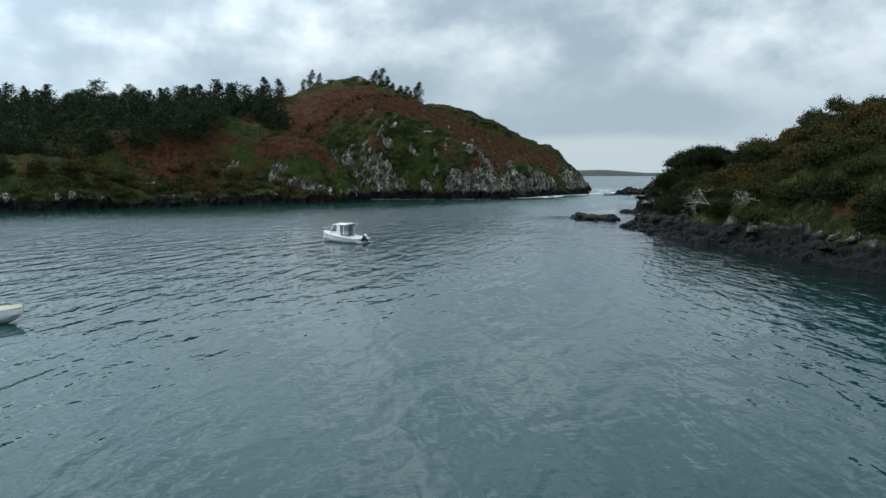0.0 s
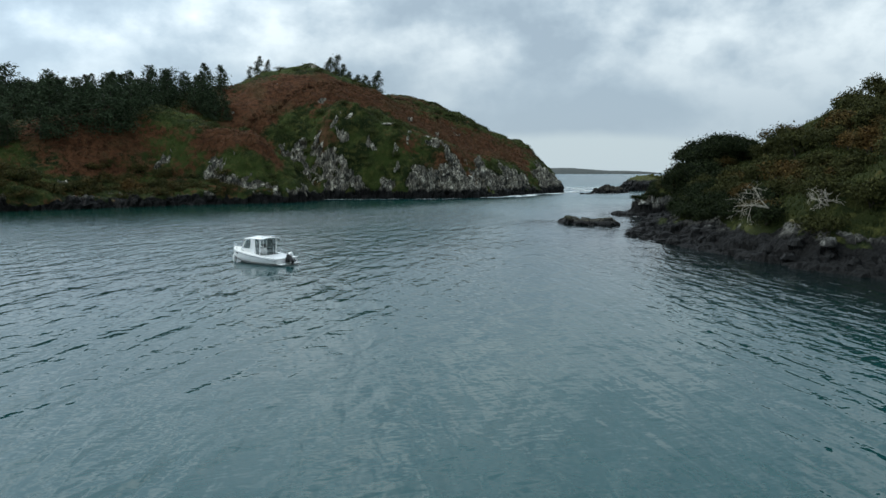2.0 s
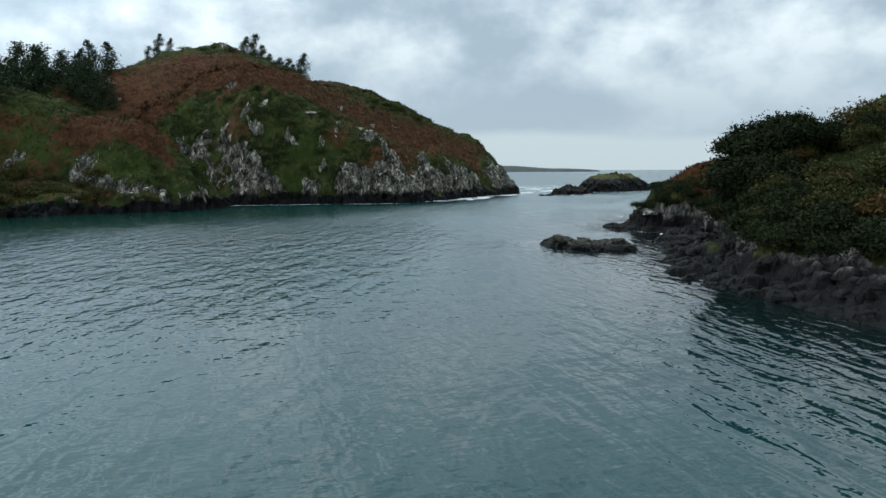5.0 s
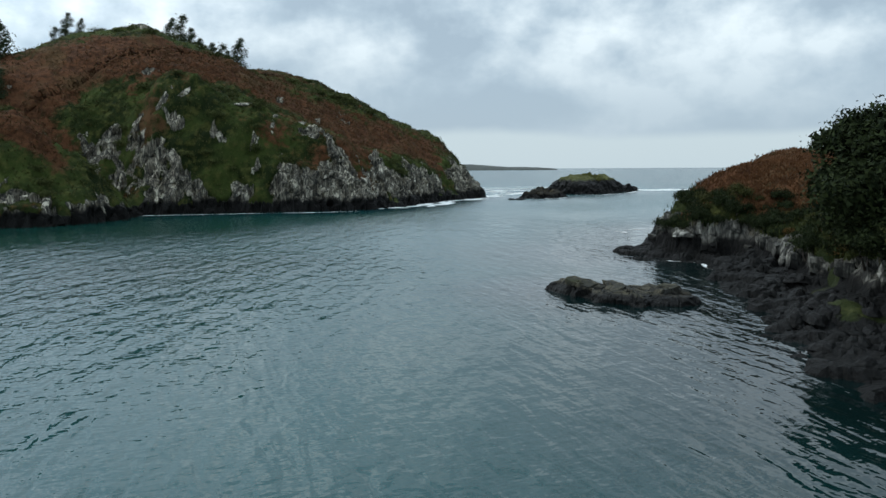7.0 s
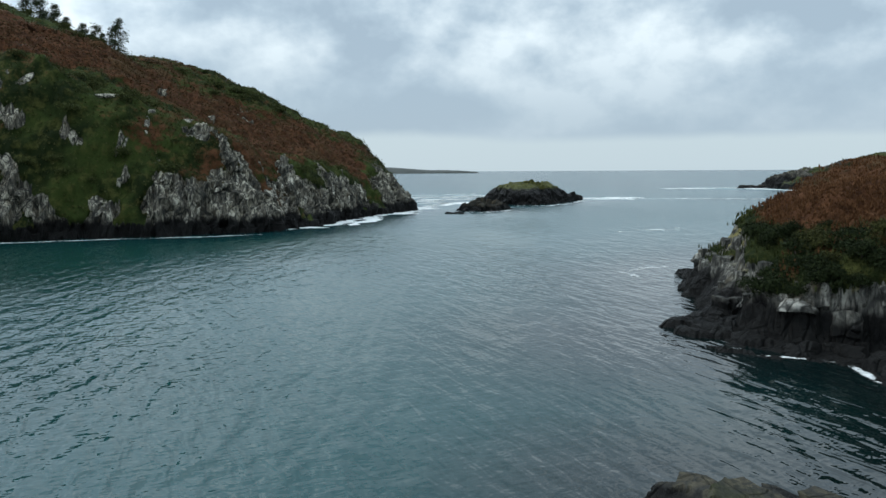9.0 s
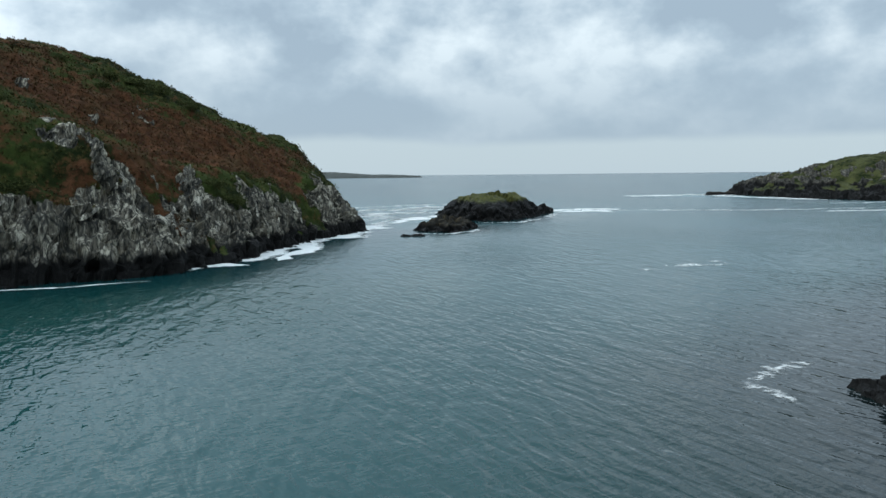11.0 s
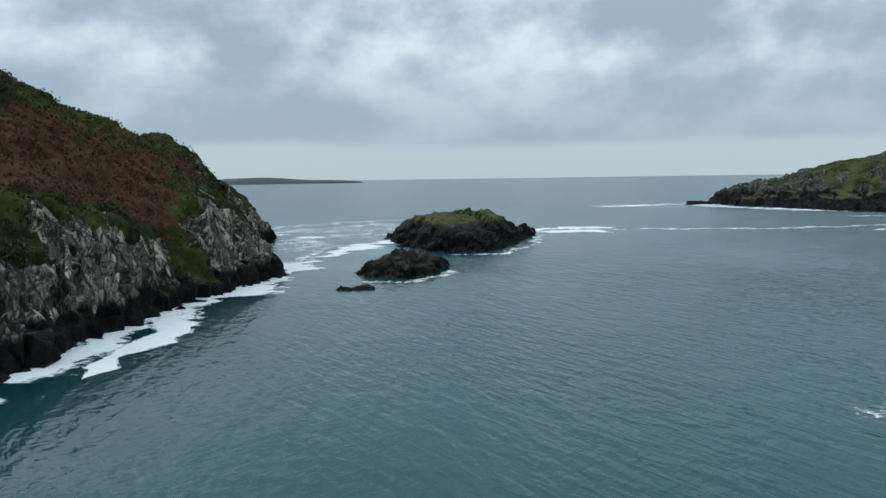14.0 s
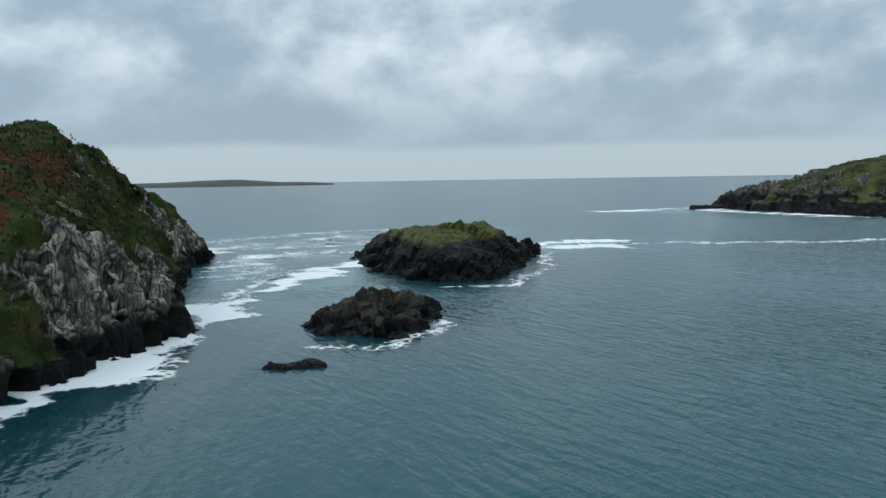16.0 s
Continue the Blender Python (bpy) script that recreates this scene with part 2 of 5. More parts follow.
def land_material(name, tide=2.0, lichen=0.5, yellow=0.0, grass=(0.037, 0.047, 0.014), light=(0.47, 0.455, 0.41), mid=(0.12, 0.115, 0.105)):
    n = Nodes(name)
    rock, w = rock_color(n, light=light, mid=mid, tide=tide, lichen=lichen)
    if yellow:
        # yellow crusts of lichen above the splash line
        crust = n.m("MULTIPLY", n.step(n.noise(n.pos(), 0.8, 5, 0.65), 0.52, 0.62, 0, yellow), n.step(z_of(n), 2.2, 3.0))
        rock = n.mix(crust, rock, (0.27, 0.23, 0.07))
    g = n.noise(n.pos(), 0.16, 5, 0.6)
    lump = n.noise(n.pos(), 0.9, 5, 0.62)
    fine = n.noise(n.pos(), 4.2, 5, 0.7)
    green = n.mix(n.step(g, 0.38, 0.62), (0.010, 0.016, 0.005), grass)
    green = n.mix(n.step(lump, 0.46, 0.70, 0, 0.75), green, (0.078, 0.078, 0.023))
    green = n.mix(n.step(fine, 0.50, 0.70, 0, 0.6), green, (0.010, 0.015, 0.005))
    brown = n.mix(n.step(lump, 0.34, 0.62), (0.036, 0.0155, 0.008), (0.092, 0.040, 0.019))
    brown = n.mix(n.step(n.noise(n.pos(), 0.10, 4), 0.50, 0.64, 0, 0.6), brown, (0.074, 0.048, 0.022))
    brown = n.mix(n.step(fine, 0.50, 0.72, 0, 0.65), brown, (0.018, 0.009, 0.005))
    sway = n.m("ADD", n.m("MULTIPLY", n.m("SUBTRACT", lump, 0.5), 1.3), n.m("MULTIPLY", n.m("SUBTRACT", fine, 0.5), 0.5))
    veg = n.mix(n.step(n.m("ADD", n.attr("brown"), sway), 0.34, 0.66), green, brown)
    k = n.step(n.m("ADD", n.attr("rock"), n.m("MULTIPLY", n.m("SUBTRACT", n.noise(n.pos(1, 1, 0.4), 1.6, 5, 0.68), 0.5), 0.75)), 0.40, 0.54)
    c = n.mix(k, veg, rock)
    n.bump(n.m("ADD", n.m("MULTIPLY", rock_relief(n), k), n.m("MULTIPLY", n.m("ADD", fine, lump), 0.55)), 0.9, 0.30)
    return n.end(c, n.m("SUBTRACT", 0.92, n.m("MULTIPLY", w, 0.3)), spec=0.06)


def rock_material(name, tide=1.2, lichen=0.5, cap=None, capz=2.4, light=(0.50, 0.49, 0.45), mid=(0.17, 0.165, 0.15)):
    n = Nodes(name)
    c, w = rock_color(n, light=light, mid=mid, tide=tide, lichen=lichen)
    if cap:
        top = n.m("ADD", z_of(n), n.m("MULTIPLY", n.noise(n.pos(), 0.5, 4), 1.6))
        sp = n.noise(n.pos(), 1.6, 5, 0.7)
        turf = n.mix(n.step(sp, 0.4, 0.65), (0.05, 0.055, 0.015), cap)
        c = n.mix(n.m("MULTIPLY", n.step(top, capz + 0.6, capz + 1.3), n.step(sp, 0.34, 0.46)), c, turf)
    n.bump(rock_relief(n), 0.9, 0.25)
    return n.end(c, n.m("SUBTRACT", 0.88, n.m("MULTIPLY", w, 0.3)), spec=0.08)


def leaf_material(name, dark, light, warm=None):
    n = Nodes(name)
    c = n.mix(n.rand(), dark, light)
    if warm:
        # some plants have turned, some only in part
        turn = n.m("ADD", n.m("MULTIPLY", n.obj_rand(), 0.75), n.m("MULTIPLY", n.m("SUBTRACT", n.noise(n.pos(), 0.7, 3), 0.5), 0.9))
        c = n.mix(n.step(turn, 0.44, 0.80, 0, 0.8), c, n.mix(n.rand(), tuple(0.45 * x for x in warm), warm))
    c = n.mix(n.step(n.noise(n.pos(), 2.2, 3), 0.4, 0.7, 0, 0.45), c, dark)
    return n.end(c, 0.8, spec=0.08)


def plain(name, color, rough=0.5, metal=0.0, grime=0.12, spec=0.5):
    n = Nodes(name)
    g = n.noise(n.pos(local=True), 3.0, 5)
    d = tuple(x * (1 - 2.2 * grime) for x in color)
    c = n.mix(n.step(g, 0.42, 0.7, 0, 1), color, d)
    n.bump(n.noise(n.pos(local=True), 40, 3), 0.05, 0.01)
    return n.end(c, rough, metal, spec)


def water_material():
    n = Nodes("sea_water")
    # ripple trains at several sizes, crossing each other, with calmer lanes between them; their slopes tilt the surface
    patch = n.step(n.noise(n.pos(1.0, 0.6, 1, (0, 0, 20)), 0.035, 3), 0.36, 0.62, 0.55, 1.15)

    chop = n.attr("chop")

    def height(ox, oy):
        def at(sx, sy, turn, scale, detail, dist):
            m = n.nt.nodes.new("ShaderNodeVectorMath")
            m.operation = "ADD"
            n.put(n.geo.outputs["Position"], m.inputs[0])
            m.inputs[1].default_value = (ox, oy, 0)
            mp = n.nt.nodes.new("ShaderNodeMapping")
            mp.vector_type = "TEXTURE"
            mp.inputs["Scale"].default_value, mp.inputs["Rotation"].default_value = (1 / sx, 1 / sy, 1), (0, 0, radians(turn))
            n.put(m.outputs[0], mp.inputs[0])
            return n.noise(mp.outputs[0], scale, detail, 0.5, dist)

        small = n.m("ADD", n.m("MULTIPLY", at(0.36, 1.30, 96, 1.30, 2, 0.4), WAVE_MID), n.m("ADD", n.m("MULTIPLY", at(0.6, 1.2, 18, 1.9, 2, 0.3), WAVE_CROSS), n.m("MULTIPLY", at(0.7, 1.1, 8, 4.5, 1, 0), WAVE_FINE)))
        return n.m("ADD", n.m("MULTIPLY", at(0.42, 1.25, 76, 0.55, 2, 0.3), WAVE_LONG), n.m("MULTIPLY", small, chop))

    eps = 0.05
    h0 = height(0, 0)
    sx, sy = n.m("SUBTRACT", h0, height(eps, 0)), n.m("SUBTRACT", h0, height(0, eps))
    v = n.nt.nodes.new("ShaderNodeCombineXYZ")
    n.put(n.m("MULTIPLY", sx, n.m("MULTIPLY", patch, 1 / eps)), v.inputs[0])
    # normals are tilted towards -y so that the water mirrors higher, brighter sky
    n.put(n.m("SUBTRACT", n.m("MULTIPLY", sy, n.m("MULTIPLY", patch, 1 / eps)), n.m("MULTIPLY", n.attr("lean"), LEAN_Y)), v.inputs[1])
    v.inputs[2].default_value = 1.0
    nm = n.nt.nodes.new("ShaderNodeVectorMath")
    nm.operation = "NORMALIZE"
    n.put(v.outputs[0], nm.inputs[0])
    n.put(nm.outputs[0], n.b.inputs["Normal"])
    # the dark end of this mix stands in for land mirrored near the shores
    c = n.mix(n.attr("water_tone"), (0.002, 0.007, 0.007), (0.006, 0.072, 0.074))
    # green by the headland: the water's own tint plus the hill's reflection, painted in
    c = n.mix(n.attr("hill_green"), c, (0.004, 0.038, 0.026))
    c = n.mix(n.m("MULTIPLY", n.attr("open"), 0.38), c, (0.004, 0.064, 0.078))
    # water clouded with air bubbles where the swell breaks between the rocks
    c = n.mix(n.m("MULTIPLY", n.attr("churn"), n.step(n.noise(n.pos(), 0.09, 4, 0.6), 0.36, 0.62)), c, (0.085, 0.235, 0.235))
    n.b.inputs["IOR"].default_value = 1.333
    return n.end(c, n.step(n.attr("open"), 0.0, 1.0, 0.04, 0.16), spec=0.5)


WAVE_LONG, WAVE_MID, WAVE_CROSS, WAVE_FINE, LEAN_Y = 0.20, 0.075, 0.022, 0.007, 0.042


def foam_material():
    """Dense white froth in the middle of a drift, breaking into a lace of strands and then nothing at its edge."""
    n = Nodes("sea_foam")
    e = n.attr("edge")
    rag = n.m("SUBTRACT", n.noise(n.pos(), 0.42, 6, 0.66, 0.6), 0.5)
    fine = n.m("SUBTRACT", n.noise(n.pos(), 3.0, 5, 0.65), 0.5)
    body = n.m("ADD", e, n.m("ADD", n.m("MULTIPLY", rag, 2.3), n.m("MULTIPLY", fine, 0.7)))
    dense = n.step(body, 0.66, 0.86)
    warp = n.nt.nodes.new("ShaderNodeVectorMath")
    warp.operation = "ADD"
    wn = n.nt.nodes.new("ShaderNodeTexNoise")
    wn.inputs["Scale"].default_value, wn.inputs["Detail"].default_value = 0.8, 4
    n.put(n.pos(), wn.inputs["Vector"])
    n.put(n.pos(), warp.inputs[0]), n.put(wn.outputs["Color"], warp.inputs[1])
    lace = n.step(n.voronoi(warp.outputs[0], 0.9, "DISTANCE_TO_EDGE"), 0.02, 0.20, 0.8, 0.0)
    thin = n.m("MULTIPLY", n.step(body, 0.20, 0.62), n.m("ADD", lace, n.step(fine, -0.02, 0.22, 0.0, 0.5)), True)
    k = n.m("MAXIMUM", dense, thin)
    tr = n.nt.nodes.new("ShaderNodeBsdfTransparent")
    mx = n.nt.nodes.new("ShaderNodeMixShader")
    n.put(k, mx.inputs[0]), n.put(tr.outputs[0], mx.inputs[1]), n.put(n.b.outputs[0], mx.inputs[2])
    n.put(mx.outputs[0], n.out.inputs[0])
    n.bump(n.m("ADD", fine, rag), 0.6, 0.06)
    return n.end(n.mix(n.noise(n.pos(), 1.5, 4), (0.62, 0.64, 0.62), (0.82, 0.83, 0.82)), 0.8)


M_WATER, M_FOAM = water_material(), foam_material()
M_HILL = land_material("hill_turf_and_slate", grass=(0.037, 0.052, 0.013), tide=2.0, lichen=0.58, mid=(0.14, 0.125, 0.098), light=(0.50, 0.46, 0.365))
M_SHORE = land_material("shore_turf_and_slate", yellow=0.7, grass=(0.024, 0.030, 0.009), tide=1.7, lichen=0.40, light=(0.30, 0.29, 0.25), mid=(0.12, 0.115, 0.10))
M_FAR = land_material("far_headland", tide=4.6, lichen=0.45, light=(0.24, 0.22, 0.18), mid=(0.06, 0.055, 0.046), grass=(0.062, 0.066, 0.026))
M_DISTANT = plain("distant_land", (0.055, 0.062, 0.055), 0.95, grime=0.2)
M_ISLE = rock_material("islet_slate", tide=4.5, lichen=0.0, cap=(0.092, 0.092, 0.027), capz=3.3)
M_SKERRY = rock_material("skerry_slate", tide=0.42, lichen=0.3, cap=(0.034, 0.036, 0.015), capz=0.8, light=(0.105, 0.095, 0.065), mid=(0.066, 0.059, 0.044))
M_BOULDER = rock_material("shore_boulder", tide=1.6, lichen=0.6, light=(0.36, 0.35, 0.31))
M_BLOCK = rock_material("jointed_block", tide=1.2, lichen=0.45, light=(0.28, 0.27, 0.235), mid=(0.075, 0.072, 0.062))
M_SEAROCK = rock_material("sea_rock_slate", tide=0.9, lichen=0.3, light=(0.075, 0.058, 0.034), mid=(0.036, 0.030, 0.020))
M_SLAB = rock_material("lichened_slab", tide=1.3, lichen=0.75, light=(0.48, 0.445, 0.36), mid=(0.17, 0.155, 0.125))
M_BRACKEN = leaf_material("dead_bracken", (0.070, 0.032, 0.015), (0.18, 0.084, 0.038), (0.15, 0.10, 0.045))
M_SCRUB = leaf_material("hill_scrub", (0.022, 0.030, 0.009), (0.075, 0.082, 0.026))
M_HILLBRACKEN = leaf_material("hill_bracken", (0.074, 0.042, 0.023), (0.124, 0.072, 0.038), (0.125, 0.085, 0.040))
M_HILLSCRUB = leaf_material("hill_heath", (0.040, 0.046, 0.016), (0.088, 0.092, 0.032), (0.098, 0.078, 0.032))
M_BUSH = leaf_material("bush_leaves", (0.020, 0.023, 0.008), (0.060, 0.060, 0.017), (0.145, 0.076, 0.024))
# evergreen leaves, darkened further to hold the shade of the overhung bank
M_HOLLY_SHADE = leaf_material("evergreen_shade_leaves", (0.006, 0.010, 0.004), (0.024, 0.033, 0.010))
M_NEEDLE = leaf_material("conifer_needles", (0.018, 0.028, 0.014), (0.054, 0.078, 0.038))
M_BARK = plain("bark", (0.055, 0.045, 0.035), 0.9, grime=0.25)
M_DEADWOOD = plain("bleached_wood", (0.40, 0.36, 0.29), 0.85, grime=0.2)


# ---- terrain ----
def shore_distance(xy, poly):
    """Metres inland from the shoreline; negative at sea."""
    best, inside = np.full(len(xy), 1e18), np.zeros(len(xy), bool)
    x, y = xy[:, 0], xy[:, 1]
    for (ax, ay), (bx, by) in zip(poly, poly[1:] + poly[:1]):
        dx, dy = bx - ax, by - ay
        t = np.clip(((x - ax) * dx + (y - ay) * dy) / (dx * dx + dy * dy), 0, 1)
        best = np.minimum(best, (x - ax - t * dx) ** 2 + (y - ay - t * dy) ** 2)
        if dy:
            inside ^= ((ay > y) != (by > y)) & (x < dx * (y - ay) / dy + ax)
    return np.where(inside, 1, -1) * np.sqrt(best)


def ridge_height(xy, ridges, power=2.6):
    """Ground that falls away on both sides of crest lines (x, y, height, half width)."""
    total = np.zeros(len(xy))
    for line in ridges:
        best, share = np.zeros(len(xy)), np.full(len(xy), 1e-12)
        for a, b in zip(line, line[1:]):
            dx, dy = b[0] - a[0], b[1] - a[1]
            t = np.clip(((xy[:, 0] - a[0]) * dx + (xy[:, 1] - a[1]) * dy) / (dx * dx + dy * dy), 0, 1)
            r = np.hypot(xy[:, 0] - a[0] - t * dx, xy[:, 1] - a[1] - t * dy)
            k = 1 / (r * r + 9) ** 3
            best += k * (a[2] + t * (b[2] - a[2])) * np.exp(-(r / (a[3] + t * (b[3] - a[3]))) ** power)
            share += k
        best /= share
        total = np.maximum(total, best) + 0.12 * np.minimum(total, best)
    return total


def slabs(p, seed, turn=40, lean=-0.3, size=1.1):
    """Offsets of steep bedding slabs: steps with sharp edges between them."""
    c, s = math.cos(radians(turn)), math.sin(radians(turn))
    u = (p[:, 0] * c + p[:, 1] * s) + lean * p[:, 2]
    v = (-p[:, 0] * s + p[:, 1] * c)
    w = u / size + 0.55 * fbm(p, 0.5 / size, 3, seed + 5)
    cell = np.floor(w)
    edge = np.abs(w - cell - 0.5) * 2
    q = np.floor(p[:, 2] / (2.2 * size) + 0.7 * fbm(p, 0.3, 2, seed + 9) + lattice(cell.astype(np.int64), cell.astype(np.int64) * 0, cell.astype(np.int64) * 0, seed))
    step = lattice(cell.astype(np.int64), q.astype(np.int64), np.floor(v / (2.5 * size)).astype(np.int64), seed + 1)
    return step * (1 - smooth(0.7, 1.0, edge)) - 0.9 * smooth(0.86, 1.0, edge)


class Land:
    def __init__(self, name, poly, height, turn, us, vs, material, label, rockiness=1.0, brown=None, slab=0.5, jag=1.2, bare=None, lumps=1.0, foot=2.4):
        c, s = math.cos(radians(turn)), math.sin(radians(turn))
        U, V = np.meshgrid(us, vs, indexing="ij")
        shape = U.shape
        xy = np.stack([U * c - V * s, U * s + V * c], -1).reshape(-1, 2)
        p = np.c_[xy, np.zeros(len(xy))]
        d = shore_distance(xy, poly) + jag * fbm(p, 0.11, 4, 3) + 0.35 * jag * fbm(p, 0.55, 3, 8)
        z = np.where(d > 0, height(xy, np.maximum(d, 0), p), 0.7 * d)
        Z = z.reshape(shape)
        gu, gv = np.gradient(Z, us, vs)
        slope = np.hypot(gu, gv).ravel()
        nrm = np.stack([-(gu * c - gv * s), -(gu * s + gv * c), np.ones(shape)], -1).reshape(-1, 3)
        nrm /= np.linalg.norm(nrm, axis=1)[:, None]
        p3 = np.c_[xy, z]
        streak = 0.66 * fbm(p3 * (1, 1, 0.16), 0.24, 4, 21) + 0.30 * fbm(p3 * (1, 1, 0.16), 0.9, 3, 25)
        r = smooth(0.12, 0.42, streak + (slope * rockiness - 1.1) * 0.35 + (bare(xy, z, d) if bare else 0.1))
        r = np.maximum(r, smooth(foot, foot * 0.54, z + 0.9 * fbm(p3, 0.25, 3, 30)))
        b = brown(xy, z, d) if brown else np.zeros(len(xy))
        b = b + 0.30 * fbm(p3, 0.06, 4, 41) + 0.22 * fbm(p3, 0.3, 3, 44)
        push = r * (slab * slabs(p3, 60) + 0.30 * slab * slabs(p3, 75, 25, -0.2, 0.45) + 0.4 * slab * fbm(p3, 0.8, 4, 50))
        push = push + (1 - r) * (lumps * (0.45 * fbm(p3, 0.35, 3, 55) + 0.34 * np.abs(fbm(p3, 0.9, 3, 58)) + 0.10 * fbm(p3, 2.2, 2, 59)))
        push = push * smooth(-2.5, 0.5, z)
        co = p3 + nrm * push[:, None]
        n0, n1 = shape
        idx = np.arange(n0 * n1).reshape(shape)
        f = np.stack([idx[:-1, :-1], idx[1:, :-1], idx[1:, 1:], idx[:-1, 1:]], -1).reshape(-1, 4)
        f = f[(co[f, 2].max(1) > -1.5)]
        used = np.zeros(len(co), bool)
        used[f.ravel()] = True
        remap = np.cumsum(used) - 1
        me = mesh_of(name, co[used], remap[f], [material], smooth_shade=r[f].mean(1) < 0.5, attrs={"rock": r[used], "brown": b[used]})
        self.poly = poly
        self.ob = tagged(new(name, me), label, "land", kind="structure")
        self.co, self.rock, self.brown, self.d, self.nrm, self.slope = co[used], r[used], b[used], d[used], nrm[used], slope[used]

    def ground(self, x, y):
        k = np.argmin((self.co[:, 0] - x) ** 2 + (self.co[:, 1] - y) ** 2 + 0.0 * self.co[:, 2])
        return float(self.co[k, 2])

    def pick(self, count, weight, rng):
        w = np.maximum(weight, 0)
        return rng.choice(len(self.co), size=count, replace=True, p=w / w.sum())


def lines(*stretches):
    """Grid lines: (start, end, step) one after another."""
    out = [np.arange(a, b, s) for a, b, s in stretches]
    return np.concatenate(out + [[stretches[-1][1]]])


# the headland across the inlet
HILL_SHORE = [(-242.8, 93.1), (-154.6, 105.1), (-107.9, 128.4), (-86.5, 138.4), (-73.8, 141.4), (-64.1, 147.4), (-57.3, 157.4), (-47.6, 165.4), (-39.9, 174.2), (-29.4, 180.5), (-22, 186.7),
              (-18.4, 194.8), (-20.4, 203.6), (-12.6, 205.0), (-2.9, 206.5), (7.8, 206.8), (16.5, 209.6), (19.4, 216.6), (24.3, 223.6), (29.2, 232.6), (33, 240.6), (38.9, 247.6), (44.2, 256.6),
              (45.7, 264.6), (45.7, 271.6), (49.6, 288.6), (55.4, 314.6), (58.3, 332.6), (43.7, 347.6), (4.9, 342.6), (-58.3, 327.6), (-243, 317.6)]
HILL_CREST = [(-175, 207.6, 17, 60), (-92.3, 229.6, 22, 52), (-60.3, 247.6, 27.2, 50), (-48.6, 253.6, 30, 52), (-38.9, 255.6, 34.4, 56), (-29.2, 259.6, 37.2, 58), (-22.4, 261.6, 33.1, 57),
                (-13.6, 267.6, 27.6, 50), (-6.8, 269.6, 28, 48), (2.9, 272.6, 27, 43), (13.6, 274.6, 24, 37), (23.3, 277.6, 18.4, 31), (31.1, 281.6, 15.3, 23), (37.9, 288.6, 16.8, 22), (43.7, 298.6, 15.2, 16.3),
                (48.6, 309.6, 9, 14), (53.5, 322.6, 5, 12.7)]
HILL_SPURS = [[(-22, 219, 18, 12), (-14, 216.5, 20, 11), (-4, 219, 15.5, 11), (6, 221.5, 13.5, 10), (16, 228, 10, 8), (27, 240.5, 7.5, 6.5)],
               [(-96.9, 188.4, 13, 30), (-70, 197.6, 16.5, 22), (-52.5, 201.6, 18.2, 14), (-32.9, 194.8, 13.4, 10), (-26.5, 197.1, 8, 9), (-21.4, 200.6, 2, 7)],
               [(-120.5, 150.4, 10, 26), (-81.6, 160.4, 9, 18)]]


def hill_height(xy, d, p):
    h = ridge_height(xy, [HILL_CREST] + HILL_SPURS) + 1.0 * fbm(p, 0.05, 4, 11)
    r = np.hypot((xy[:, 0] + 23.5) * 0.8 + (xy[:, 1] - 211.5) * 0.6, ((xy[:, 1] - 211.5) * 0.8 - (xy[:, 0] + 23.5) * 0.6) * 0.38)
    h = h - 6.0 * np.exp(-(r / 6) ** 2)
    # a gully runs down behind the brown spur to the cove
    t = np.clip(((xy[:, 0] + 46) * 22 - (xy[:, 1] - 213) * 6) / 520.0, 0, 1)
    h = h - 6.5 * np.exp(-((xy[:, 0] + 46 - 22 * t) ** 2 + (xy[:, 1] - 213 + 6 * t) ** 2) / 30)
    steep = 2.0 + 0.7 * fbm(p, 0.045, 3, 15)
    crag = 1.8 * fbm(p, 0.13, 3, 18)
    prof = 0.5 + np.maximum(steep, 0.7) * d + crag * smooth(2, 6, d)
    bulge = 4.6 * np.exp(-((xy[:, 0] + 15.5) / 3.2) ** 2 - ((xy[:, 1] - 215.5) / 4.0) ** 2)
    return np.maximum(smin(np.maximum(h, 0.8), prof, 2.5) + bulge, 0.03 * d)


def patches(xy, base, spots):
    """Soft patches on the ground: (x, y, reach in x, reach in y, amount)."""
    total = base
    for x, y, rx, ry, a in spots:
        total = total + a * np.exp(-((xy[:, 0] - x) / rx) ** 2 - ((xy[:, 1] - y) / ry) ** 2)
    return total


def hill_brown(xy, z, d):
    end = smooth(20, 28, xy[:, 0])
    return patches(xy, 0.39 - end * (0.30 * smooth(12.0, 14.5, z) + 0.45 * smooth(8.8, 7.4, z)), ((-36, 192, 10, 3, 0.6), (-30.5, 191.6, 4, 2.5, 0.5), (-25.5, 196, 4, 3.2, -0.8), (-29.5, 186.0, 5, 2.6, -0.9), (-24.5, 188.6, 4, 3, -0.8), (-63, 187, 14, 6, 0.55), (-54, 181, 16, 5, 0.15), (-38, 186.5, 6, 3, -0.45), (-39, 219, 8, 10, 0.5),
                                      (-28, 231, 10, 8, 0.6), (-17, 233, 8, 7, 0.5), (-7, 237, 9, 6, 0.5), (10, 240, 8, 5, 0.55), (18, 244, 7, 5, 0.55), (25, 243, 6, 5, 0.55), (31, 249, 5, 5, 0.4),
                                      (-28, 218, 6, 5, -0.6), (-9.5, 210, 7, 6, -0.6), (-6, 223, 6, 5, -0.35), (27, 234, 5, 4, -0.4), (37, 254, 5, 6, -0.35), (17, 257, 14, 5, -0.2), (30, 252, 8, 9, 0.6), (46, 290, 8, 16, -0.5)))


